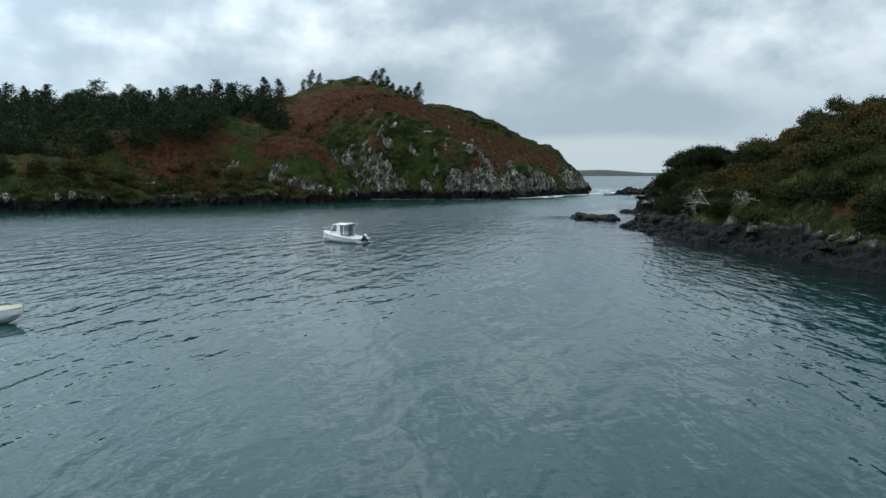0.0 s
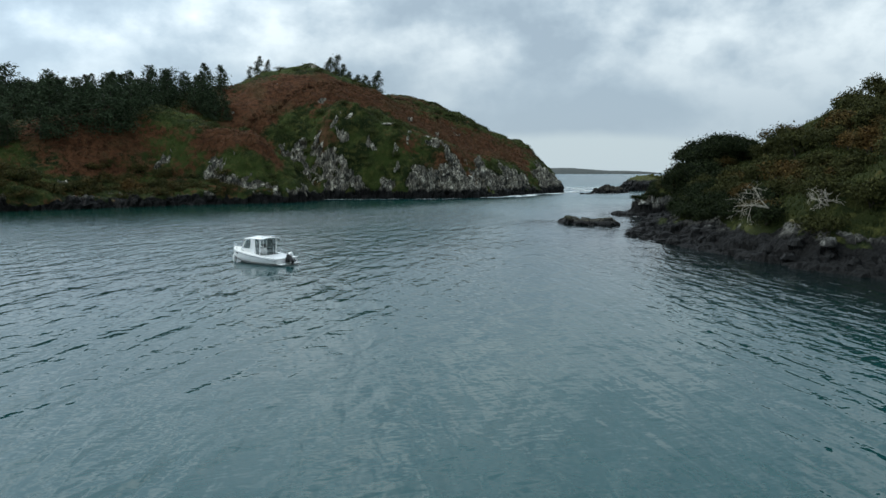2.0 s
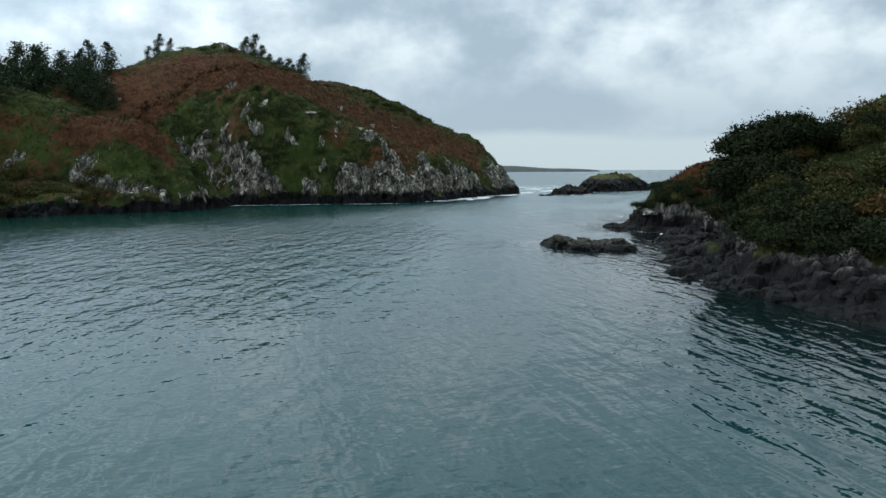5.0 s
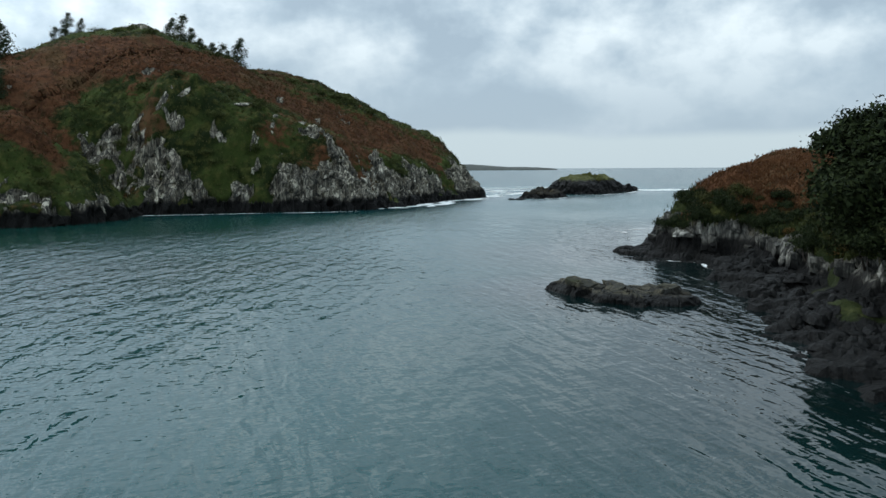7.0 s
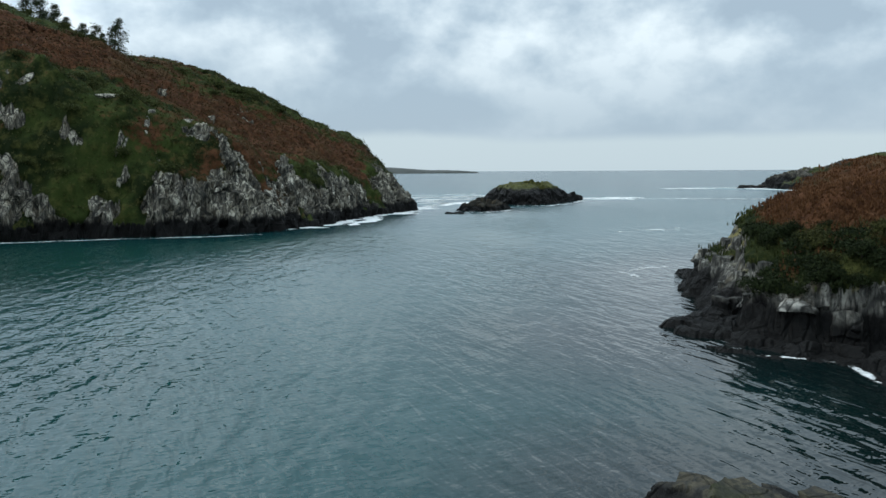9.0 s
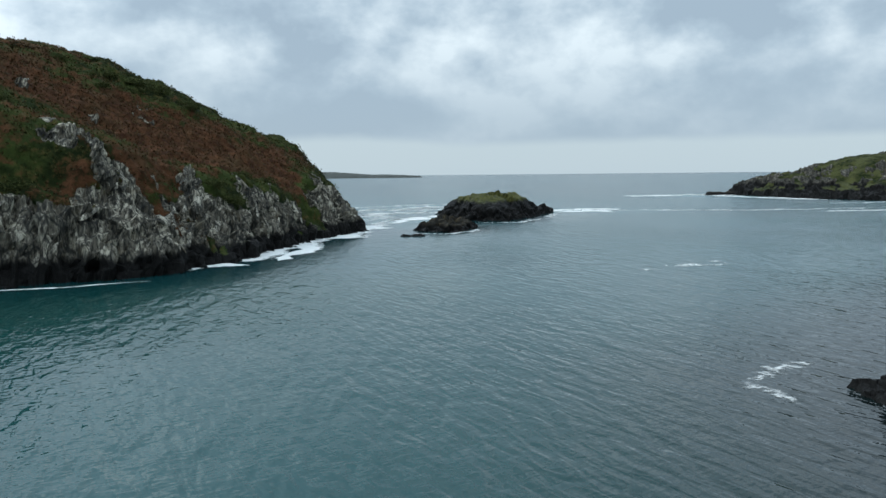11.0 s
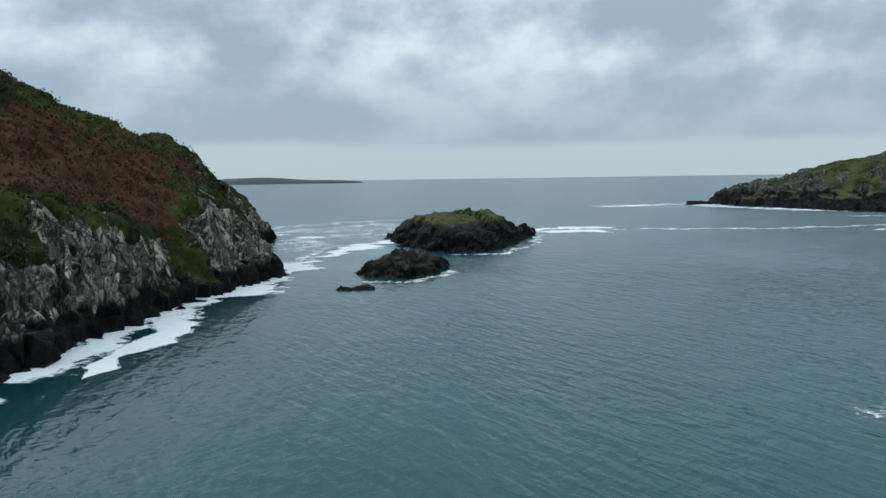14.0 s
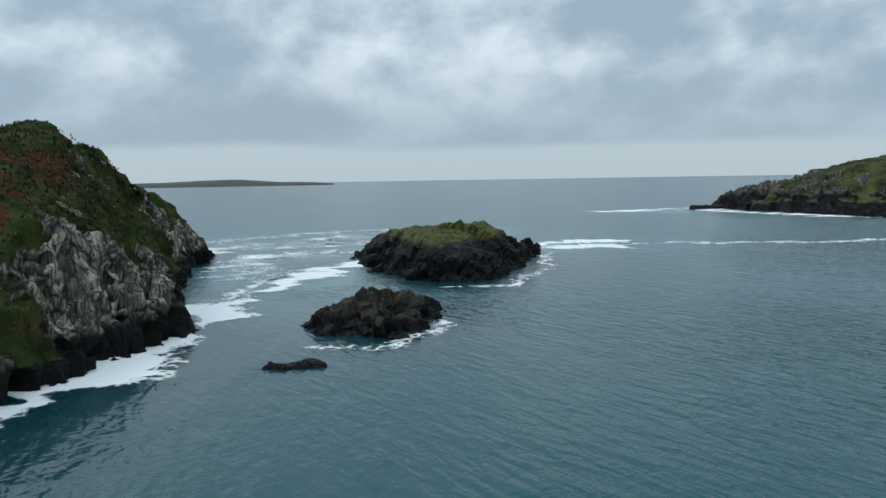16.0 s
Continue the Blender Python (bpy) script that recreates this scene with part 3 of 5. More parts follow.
def hill_bare(xy, z, d):
    ribs = 0.40 * fbm(np.c_[xy, 0 * z], 0.085, 3, 71)
    ribs = ribs + (0.50 - 0.15 * smooth(258, 270, xy[:, 1])) * smooth(21, 27, xy[:, 0]) * smooth(6.8, 4.6, z + 1.2 * smooth(255, 275, xy[:, 1])) + 0.34 * smooth(2, 6, xy[:, 0]) * smooth(24, 18, xy[:, 0]) * smooth(8.4, 6.2, z)
    return patches(xy, -0.42 + 0.24 * smooth(7.0, 2.0, z) + ribs, ((-25, 213.5, 5, 4, 0.75), (-20, 208, 7, 4, 0.75), (-15, 214.6, 2.6, 2, 0.5), (-19.5, 212.6, 3.2, 2.2, -0.7), (-3, 216.4, 1.7, 2.6, 0.85), (0.5, 215.9, 1.7, 3.4, 0.9), (-2.6, 212.1, 1.6, 1.7, 0.7),
                                      (6, 217.3, 2.8, 2, 0.9), (5, 208.9, 3.0, 3.8, 0.95), (4, 205.5, 4.5, 2, 0.5), (9.5, 213, 2.8, 3, 0.7), (12.8, 210.5, 4.2, 3.5, 0.8), (17.5, 220.5, 4, 4, 0.7), (-7.5, 205.6, 4, 2, 0.45),
                                      (29, 233.5, 5, 5, 0.45), (38, 250.5, 5, 6, 0.5), (1.5, 211, 1.8, 4, 0.55), (-5.5, 217.5, 1.6, 2.4, 0.5), (9.5, 218.5, 2.4, 2, 0.5), (14, 214, 2, 3, 0.5), (44.7, 264, 5, 12, 0.4), (49, 303, 4, 7, 0.5), (-36.8, 186.4, 5, 4, 0.85), (-28.5, 183.8, 6, 1.8, 0.5), (-9.8, 210, 5, 4, -0.5)))


hill = Land("ground_headland", HILL_SHORE, hill_height, 45, lines((-60, 30, 0.9), (30, 255, 0.36), (255, 320, 0.8)), lines((132.6, 181.8, 0.24), (180, 240, 0.7), (240, 320, 2.0)),
            M_HILL, "rocky headland with rust-brown bracken, green scrub and pale slate cliffs", 1.0, hill_brown, 0.85, 1.2, hill_bare, 1.0, 1.7)

# the near shore with its woods and the low bracken-covered point
SHORE = [(90, -121), (53.9, -41), (36.9, 19), (30.4, 49), (28.9, 57), (27.4, 65), (25.7, 75), (24.2, 84), (22.7, 93.5), (21.5, 99.6), (23.1, 106.7), (25.1, 110.8), (25.9, 115.8), (28.4, 121.8),
         (31.6, 127.8), (33, 132.0), (31.2, 134.0), (28.9, 136.0), (28.9, 139.4), (33.4, 142.4), (35.4, 146.4), (37.4, 150.4), (39.8, 154.2), (42.2, 158.2), (48.7, 161.8), (60.7, 167.8), (90.7, 180.9), (140, 199),
         (220, 204), (220, -121)]
SHORE_RIDGES = [[(75, -61, 9, 34), (46.9, 39, 9.5, 20), (46.5, 76, 10.8, 20), (53.4, 103, 12.0, 21), (63, 126.8, 15.5, 19), (86, 147.8, 21, 28), (151, 161.8, 24, 50)],
                [(35.9, 112.8, 6.3, 9), (40.6, 127.8, 5.6, 10), (45.6, 140.8, 6.6, 10.5), (51.4, 151.8, 7.9, 11), (58.7, 159.8, 8.5, 10)],
                [(36.6, 143.8, 2.9, 2.6), (38.6, 148.0, 3.5, 2.8), (41.0, 152.4, 3.5, 2.8), (43.5, 156.3, 2.6, 4)]]


def shore_height(xy, d, p):
    h = np.maximum(ridge_height(xy, SHORE_RIDGES, 2.3), 5.0 * smooth(8, 34, d)) + 0.6 * fbm(p, 0.08, 4, 111)
    ledge = 3.2 + 1.3 * fbm(p, 0.07, 3, 115)
    d = d + np.minimum(d, 2.6) * 0.35 * smooth(97, 86, xy[:, 1])
    # a low reef runs out at the tip, a wall of blocks stands behind the ledges
    reef = smooth(133.3, 135.8, xy[:, 1]) * smooth(143.3, 141, xy[:, 1]) * smooth(31.8, 30.6, xy[:, 0])
    head = smooth(140, 143, xy[:, 1]) * smooth(158, 153, xy[:, 1])
    tip = -0.10 * np.minimum(d, 4.0) * reef + 1.05 * np.clip(d - 0.4, 0, 1.6) * head
    ledge = ledge + 0.5 + 2.6 * reef - 2.0 * head - 1.5 * smooth(132, 136, xy[:, 1]) * smooth(144, 141, xy[:, 1])
    low = smooth(126, 131, xy[:, 1]) * smooth(143, 139, xy[:, 1])
    wall = 0.7 + 0.8 * smooth(94, 105, xy[:, 1]) + 0.75 * smooth(129, 135, xy[:, 1]) * smooth(152, 146, xy[:, 1])
    prof = 0.10 - 0.06 * low + tip - 0.12 * smooth(138.2, 135.5, xy[:, 1]) * smooth(132.5, 134.5, xy[:, 1]) * smooth(33, 31, xy[:, 0]) + (0.17 - 0.05 * low) * d + wall * smooth(ledge, ledge + 1.0, d) + 0.66 * np.maximum(d - ledge - 1.2, 0) + 0.42 * fbm(p, 0.3, 3, 118) * smooth(0.5, 3, d)
    return np.maximum(smin(np.maximum(h, 0.6), prof, 1.2), 0.02 * d)


def shore_brown(xy, z, d):
    b = 0.12 + 0 * z
    for x, y, rx, ry, a in ((42.7, 135.8, 9, 13, 0.75), (50.7, 149.8, 10, 9, 0.6), (35.9, 118.8, 6, 7, 0.3)):
        b = b + a * np.exp(-((xy[:, 0] - x) / rx) ** 2 - ((xy[:, 1] - y) / ry) ** 2)
    return b - 0.5 * smooth(6, 3.5, d)


def shore_bare(xy, z, d):
    return -0.42 + 0.4 * fbm(np.c_[xy, 0 * z], 0.16, 3, 77) + 0.70 * smooth(5.6, 4.2, d) + 0.25 * smooth(3.0, 2.0, z) - 0.7 * smooth(2.6, 3.4, z - 0.9 * smooth(141, 146, xy[:, 1]))


shore = Land("ground_near_shore", SHORE, shore_height, 0, lines((19, 46, 0.17), (46, 70, 0.5), (70, 220, 2.5)), lines((-120, 40, 2.5), (40, 90, 0.35), (90, 168, 0.22), (168, 206, 1.5)),
             M_SHORE, "low rocky shore with dark wet ledges, scrub and bracken", 1.2, shore_brown, 0.26, 1.0, shore_bare, 0.7, 1.9)

# the headland out to sea and the long low island on the horizon
OUTER = [(222.6, 384.5), (216.7, 366.5), (210.8, 344.5), (209.8, 308.5), (220.6, 283.5), (265.9, 260.5), (453.1, 218.5), (551.6, 478.5), (374.3, 468.5), (275.8, 418.5), (236.4, 396.5)]
OUTER_RIDGES = [[(222.6, 378.5, 4.2, 14), (236.4, 368.5, 7.4, 22), (261, 362.5, 13, 32), (295.5, 358.5, 18, 45), (413.7, 348.5, 26, 80)]]


def outer_height(xy, d, p):
    h = ridge_height(xy, OUTER_RIDGES, 2.4) + 0.9 * fbm(p, 0.06, 4, 211)
    return smin(np.maximum(h, 1.0), 0.5 + 1.5 * d + 1.2 * fbm(p, 0.12, 3, 214) * smooth(1, 4, d), 1.5)


def outer_brown(xy, z, d):
    return 0.05 + 0 * z


def outer_bare(xy, z, d):
    return 0.26 + 0.44 * smooth(44, 12, d)


outer = Land("ground_outer_headland", OUTER, outer_height, 0, lines((205, 290, 0.9), (290, 560, 4)), lines((215, 400, 0.9), (400, 480, 4)),
             M_FAR, "grassy outer headland with dark sea cliffs", 1.3, outer_brown, 1.15, 2.2, outer_bare)

FAR_ISLE = [(640, 2010), (560, 1975), (420, 1985), (300, 2000), (150, 2010), (-100, 2030), (-300, 2100), (-300, 2300), (300, 2320), (560, 2150)]


def far_height(xy, d, p):
    h = 6 + 8 * np.exp(-((xy[:, 0] - 400) / 90) ** 2) + 4 * np.exp(-((xy[:, 0] - 120) / 220) ** 2) + 1.5 * fbm(p, 0.012, 4, 311)
    return smin(np.maximum(h, 2.5), 1.0 + 0.25 * d, 3)


far = Land("ground_far_island", FAR_ISLE, far_height, 0, lines((-310, 660, 9)), lines((1960, 2330, 9)), M_DISTANT, "long low island on the sea horizon", 1.0, outer_brown, 1.5, 6)

# ---- rocks ----
def rock_mesh(name, size, seed, material, res=40, cuts=16, slab=0.12, lean=0.3, low=0.62):
    """A block of bedded rock: a solid cut by random planes, stepped along its bedding; its foot lies under z = 0."""
    rng = np.random.default_rng(seed)
    th, ph = np.linspace(0, 2 * np.pi, 2 * res, endpoint=False), np.linspace(0.02, np.pi * low, res)
    T, P = np.meshgrid(th, ph, indexing="ij")
    dirs = np.stack([np.cos(T) * np.sin(P), np.sin(T) * np.sin(P), np.cos(P)], -1).reshape(-1, 3)
    nrm = rng.normal(size=(cuts, 3))
    nrm[:, 2] = np.abs(nrm[:, 2]) * 0.7
    nrm /= np.linalg.norm(nrm, axis=1)[:, None]
    off = rng.uniform(0.72, 1.0, cuts)
    dot = dirs @ nrm.T
    r = np.min(np.where(dot > 0.05, off / np.maximum(dot, 0.05), 9), axis=1)
    co = dirs * np.minimum(r, 1.25)[:, None] * np.array(size)
    rad = co / np.linalg.norm(co, axis=1)[:, None]
    co = co + rad * (slab * slabs(co + seed * 3.1, seed, rng.uniform(0, 180), lean, max(0.5, 0.22 * max(size))) + 0.7 * slab * fbm(co + seed, 0.9, 4, seed))[:, None]
    n0, n1 = T.shape
    idx = np.arange(n0 * n1).reshape(n0, n1)
    nx = np.roll(idx, -1, 0)
    f = np.stack([idx[:, :-1], idx[:, 1:], nx[:, 1:], nx[:, :-1]], -1).reshape(-1, 4)
    co = np.vstack([co, [[0, 0, co[idx[:, 0], 2].mean()]]])
    top = np.stack([idx[:, 0], nx[:, 0], np.full(n0, len(co) - 1), np.full(n0, len(co) - 1)], -1)
    tri = np.vstack([f[:, [0, 1, 2]], f[:, [0, 2, 3]], top[:, [1, 0, 2]]])
    return mesh_of(name, co, tri, [material], smooth_shade=False)


def rock(name, x, y, z, size, turn, seed, material, label, res=60, slab=0.15, cuts=16, lean=0.3):
    ob = new(name, rock_mesh(name, size, seed, material, res, cuts, slab, lean))
    ob.matrix_world = pose(x, y, z, 0, 0, turn)
    return tagged(ob, label, "rock")


ISLET = [(69.8, 273.4), (72.9, 269.4), (77.3, 268.9), (83.4, 275.2), (90.4, 283.3), (97.4, 292.3), (98.8, 295.9), (93.9, 298.2), (87.8, 299.5), (81.6, 304), (75.9, 303.1), (72, 295.9), (70.2, 283.3)]


def islet_height(xy, d, p):
    a, b = (xy[:, 0] - 78.5) * 0.8 + (xy[:, 1] - 287) * 0.6, (xy[:, 1] - 287) * 0.8 - (xy[:, 0] - 78.5) * 0.6
    h = 3.0 * np.exp(-np.abs((a + 1) / 12.5) ** 3.2 - np.abs(b / 12) ** 3.2) + 1.25 + 0.95 * fbm(p, 0.14, 4, 411)
    return smin(np.maximum(h, 0.4), 0.15 + 0.95 * d + 0.8 * fbm(p, 0.3, 3, 414) * smooth(0.5, 2, d), 0.9)


islet = Land("ground_islet", ISLET, islet_height, 0, lines((64, 108, 0.2)), lines((264, 312, 0.2)), M_ISLE,
             "black rock islet with a yellow-green lichen and turf cap", 1.3, None, 0.85, 1.1)

def low_rock(name, poly, top, material, label, step, slab, seed, steep=1.1):
    def height(xy, d, p):
        h = top * (0.85 + 0.18 * fbm(p + seed, 0.35, 3, seed))
        return smin(np.maximum(h, 0.1), 0.1 + steep * d + 0.25 * fbm(p + seed, 0.7, 3, seed + 4) * smooth(0.1, 0.8, d), 0.3)

    xs, ys = [p[0] for p in poly], [p[1] for p in poly]
    rock_ = Land(name, poly, height, 0, lines((min(xs) - 2.5, max(xs) + 2.5, step)), lines((min(ys) - 2.5, max(ys) + 2.5, step)), material, label, 1.3, None, slab, 0.35)
    rock_.ob["category"] = "rock"
    return rock_


sea_rock = low_rock("ground_sea_rock", [(53, 250.6), (54.5, 248.7), (56.9, 247.7), (60.2, 249.7), (63.1, 253.9), (64.7, 257.3), (62.3, 259), (57.7, 259), (54, 256)], 2.1, M_SEAROCK,
         "dark brown wave-washed rock beside the islet", 0.14, 0.75, 12, 0.45)
low_rock("ground_small_rock", [(46.9, 242.8), (48.2, 241.8), (50.5, 241.6), (50.2, 242.7), (48.3, 243.4)], 0.45, M_SEAROCK, "small brown rock barely above the water", 0.08, 0.15, 14)
skerry = low_rock("ground_skerry", [(18.6, 123.1), (19.1, 120.8), (20.0, 118.5), (21.4, 117.0), (23.2, 116.2), (24.9, 117.0), (24.4, 119.0), (22.2, 121.6), (19.4, 123.9)], 0.52, M_SKERRY,
         "low brown slate skerry off the near shore", 0.07, 0.24, 25, 0.95)


low_rock("ground_reef", [(208.5, 379.5), (212, 378), (217, 375.5), (221, 377), (216, 380), (210, 381.5)], 1.2, M_SEAROCK, "low black reef running out from the outer headland", 0.3, 0.4, 33, 0.6)

# ---- the sea, one sheet to the horizon ----
us = np.concatenate([[-4900, -2500, -1200, -600], np.arange(-300, -60, 6), np.arange(-60, 120, 2.5), np.arange(120, 301, 6), [600, 1200, 2500, 4900]])
vs = np.concatenate([[-4900, -2500, -1200, -600], np.arange(-120, 30, 6), np.arange(30, 170, 2.5), np.arange(170, 320, 4), np.arange(320, 481, 6), [700, 1200, 2500, 4900]])
GU, GV = np.meshgrid(us, vs, indexing="ij")
gi = np.arange(GU.size).reshape(GU.shape)
gxy = np.c_[GU.ravel(), GV.ravel()]
# paler teal patches; near the shores the dark reflection of land is put into the colour
water_tone = 0.35 + 0.28 * fbm(np.c_[gxy, 0 * gxy[:, 0]], 0.025, 3, 505)
for x, y, rx, ry, a in ((-12, 24, 22, 14, 0.25), (2, 52, 12, 16, 0.12), (66, 214, 34, 24, 0.15), (12, 152, 12, 14, 0.2), (70, 300, 40, 30, 0.2), (6, 100, 18, 40, 0.2), (25, 165, 32, 30, 0.35), (70, 330, 150, 100, 0.30)):
    water_tone = water_tone + a * np.exp(-((gxy[:, 0] - x) / rx) ** 2 - ((gxy[:, 1] - y) / ry) ** 2)
offshore = np.maximum(shore_distance(gxy, SHORE), shore_distance(gxy, HILL_SHORE))
water_tone = np.maximum(water_tone * smooth(0, -16, offshore), 0.17 * smooth(-45, -12, shore_distance(gxy, HILL_SHORE)))
# around standing rocks their dark reflection is put into the colour; the tilt fades
round_rocks = np.min([smooth(0, reach, -shore_distance(gxy, land.poly)) for land, reach in ((skerry, 8), (islet, 16), (sea_rock, 9))], axis=0)
water_tone = water_tone * round_rocks
churn = np.zeros(len(gxy))
for x, y, rx, ry in ((60, 288, 16, 24), (82, 330, 34, 20), (108, 298, 16, 10), (205, 372, 22, 26)):
    churn = np.maximum(churn, 0.8 * np.exp(-((gxy[:, 0] - x) / rx) ** 2 - ((gxy[:, 1] - y) / ry) ** 2))
# calm inside, choppier towards the open sea
open_sea = smooth(150, 230, gxy[:, 1])
chop = 0.86 + 0.14 * smooth(28, 50, gxy[:, 1]) + 0.30 * smooth(7, 17, gxy[:, 0]) * smooth(84, 66, gxy[:, 1]) + 0.4 * smooth(45, 95, gxy[:, 1]) + 0.35 * smooth(120, 170, gxy[:, 1]) + 0.55 * smooth(14, -6, gxy[:, 0]) * smooth(75, 105, gxy[:, 1]) * smooth(212, 180, gxy[:, 1]) + (0.30 * smooth(40, 120, gxy[:, 1]) + 0.8 * open_sea) * smooth(-4, -45, offshore)
sea = tagged(new("water", mesh_of("water", np.c_[gxy, 0 * gxy[:, 0]], np.stack([gi[:-1, :-1], gi[1:, :-1], gi[1:, 1:], gi[:-1, 1:]], -1).reshape(-1, 4), [M_WATER], attrs={"water_tone": water_tone, "chop": chop, "open": open_sea, "churn": churn, "hill_green": 0.85 * smooth(-40, -8, shore_distance(gxy, HILL_SHORE)) * smooth(214, 190, gxy[:, 1]) * smooth(110, 150, gxy[:, 1]), "lean": chop * (1 - 0.25 * open_sea) * smooth(0.1, 1, -offshore / (46 - (26 + 9 * smooth(70, 85, gxy[:, 1])) * smooth(-5, 20, gxy[:, 0]))) ** 0.8 * round_rocks * (1 - 0.45 * smooth(8, 20, gxy[:, 0]) * smooth(78, 50, gxy[:, 1]))})),
             "rippled grey-green sea water of a sheltered inlet", "sea", kind="structure")


# ---- boulders along the near shore, parts of its ledges ----
boulders = [rock_mesh("boulder", (0.9, 0.6, 0.55), 40 + k, M_BOULDER, 9, 12, 0.05) for k in range(7)]
brng = np.random.default_rng(17)
pickable = np.where((shore.d > 0.4) & (shore.d < 4.0) & (shore.co[:, 2] < 1.9) & ((shore.co[:, 1] < 130) | (shore.co[:, 1] > 143) | (shore.co[:, 0] > 31.5)) & (shore.co[:, 1] > 62) & (shore.co[:, 1] < 156) & (shore.co[:, 0] < 46))[0]
for k in brng.choice(pickable, 120, replace=False):
    ob = part("boulder", boulders[int(brng.integers(0, 7))], shore.ob)
    s_ = float(brng.uniform(0.3, 0.95))
    ob.matrix_world = pose(*[float(v) for v in shore.co[k]], float(brng.uniform(-12, 12)), float(brng.uniform(-12, 12)), float(brng.uniform(0, 360))) @ Matrix.Diagonal((s_, s_, s_ * 0.8, 1))

def block_mesh(seed, material):
    """A squared block of jointed slate: a chipped cuboid with uneven faces."""
    g = np.random.default_rng(seed)
    bm = bmesh.new()
    bmesh.ops.create_cube(bm, size=1)
    bmesh.ops.subdivide_edges(bm, edges=bm.edges[:], cuts=2, use_grid_fill=True)
    co = np.array([v.co[:] for v in bm.verts])
    far_ = np.linalg.norm(co, axis=1)
    co = co * (1 - 0.20 * smooth(0.62, 0.87, far_) * g.uniform(0.3, 1.0, len(co)))[:, None] + 0.05 * g.normal(size=co.shape)
    co[:, 0] += 0.16 * co[:, 2]
    for v, c in zip(bm.verts, co):
        v.co = c
    return bm_mesh("boulder", bm, material)


blocks = [block_mesh(300 + k, M_BLOCK) for k in range(6)]
wallrock = np.where((shore.co[:, 2] > 0.9) & (shore.co[:, 2] < 2.9) & (shore.slope > 0.7) & (shore.rock > 0.7) & (shore.d > 1.5) & (shore.d < 8) & (shore.co[:, 1] > 101) & (shore.co[:, 1] < 158) & (shore.co[:, 0] < 47))[0]
placed = []
for k in brng.permutation(wallrock):
    x, y, z = shore.co[k]
    if any((x - u) ** 2 + (y - v) ** 2 < 0.8 for u, v in placed):
        continue
    placed.append((x, y))
    big = float(brng.uniform(0.55, 1.15))
    ob = part("boulder", blocks[int(brng.integers(0, 6))], shore.ob)
    turn = math.degrees(math.atan2(float(shore.nrm[k, 1]), float(shore.nrm[k, 0])))
    ob.matrix_world = pose(float(x), float(y), float(z) - 0.1, float(brng.uniform(-7, 7)), float(brng.uniform(-10, 4)), turn + float(brng.uniform(-14, 14))) @ Matrix.Diagonal((0.8 * big, float(brng.uniform(0.7, 1.35)) * big, float(brng.uniform(0.7, 1.5)) * big, 1))
    if len(placed) >= 50:
        break

# squared blocks along the skerry's back and flank
sk_blocks = [block_mesh(340 + k, M_SKERRY) for k in range(5)]
sk_top = np.where((skerry.co[:, 2] > 0.12) & (skerry.d > 0.75))[0]
placed = []
for k in brng.permutation(sk_top):
    x, y, z = skerry.co[k]
    if any((x - u) ** 2 + (y - v) ** 2 < 0.55 for u, v in placed):
        continue
    placed.append((x, y))
    ob = part("boulder", sk_blocks[int(brng.integers(0, 5))], skerry.ob)
    ob.matrix_world = pose(float(x), float(y), float(z) - 0.28, float(brng.uniform(-10, 10)), float(brng.uniform(-14, 6)), 118 + float(brng.uniform(-16, 16))) @ Matrix.Diagonal((float(brng.uniform(0.9, 1.7)), float(brng.uniform(0.7, 1.1)), float(brng.uniform(0.5, 0.85)), 1))
    if len(placed) >= 48:
        break

# ---- pale leaning slabs that stand out of the headland's slope, parts of it ----
slab_kinds = [rock_mesh("rock_slab", (0.5, 0.36, 0.62), 80 + k, M_SLAB, 8, 11, 0.05, 0.3, 0.96) for k in range(6)]
srng = np.random.default_rng(29)
SLABS = ((-16.7, 214.6, 2.1, 4.0), (-14, 214.6, 1.9, 3.0), (-3.6, 217.3, 1.8, 3.8), (-0.1, 215.4, 1.0, 4.6), (0.6, 217.6, 1.5, 1.2), (-2.4, 212.2, 0.8, 2.3), (5.1, 219.2, 2.6, 1.6),
         (6.9, 217.1, 2.4, 1.4), (4.5, 208, 1.4, 5.8), (5.5, 207.4, 1.9, 3.7), (6.5, 206.7, 2.0, 1.6), (11.2, 217.6, 1.4, 2.0), (14.2, 216.8, 2.0, 2.2), (15.1, 215, 2.2, 2.2),
         (12, 208.1, 2.1, 1.7), (18.7, 222.4, 1.9, 2.3), (20.3, 221.8, 1.9, 2.6), (-6.7, 205.9, 1.3, 3.8), (-8.5, 205.3, 1.9, 1.3), (31.9, 241, 3.0, 2.0))


def place_slab(x, y, wide, tall):
    """Lays a slab along the steepest line of the slope, sunk into it."""
    k = int(np.argmin((hill.co[:, 0] - x) ** 2 + (hill.co[:, 1] - y) ** 2))
    out = Vector([float(v) for v in hill.nrm[k]])
    up = Vector((float(srng.uniform(0.45, 0.9)), 0.0, 1.0))
    up = (up - out * up.dot(out)).normalized()
    m = Matrix((up.cross(out), -out, up)).transposed().to_4x4()
    m.translation = Vector([float(v) for v in hill.co[k]]) - out * 0.06 * wide
    ob = part("rock_slab", slab_kinds[int(srng.integers(0, 6))], hill.ob)
    ob.matrix_world = m @ Matrix.Diagonal((0.62 * wide, 0.40 * wide, 0.9 * tall, 1))


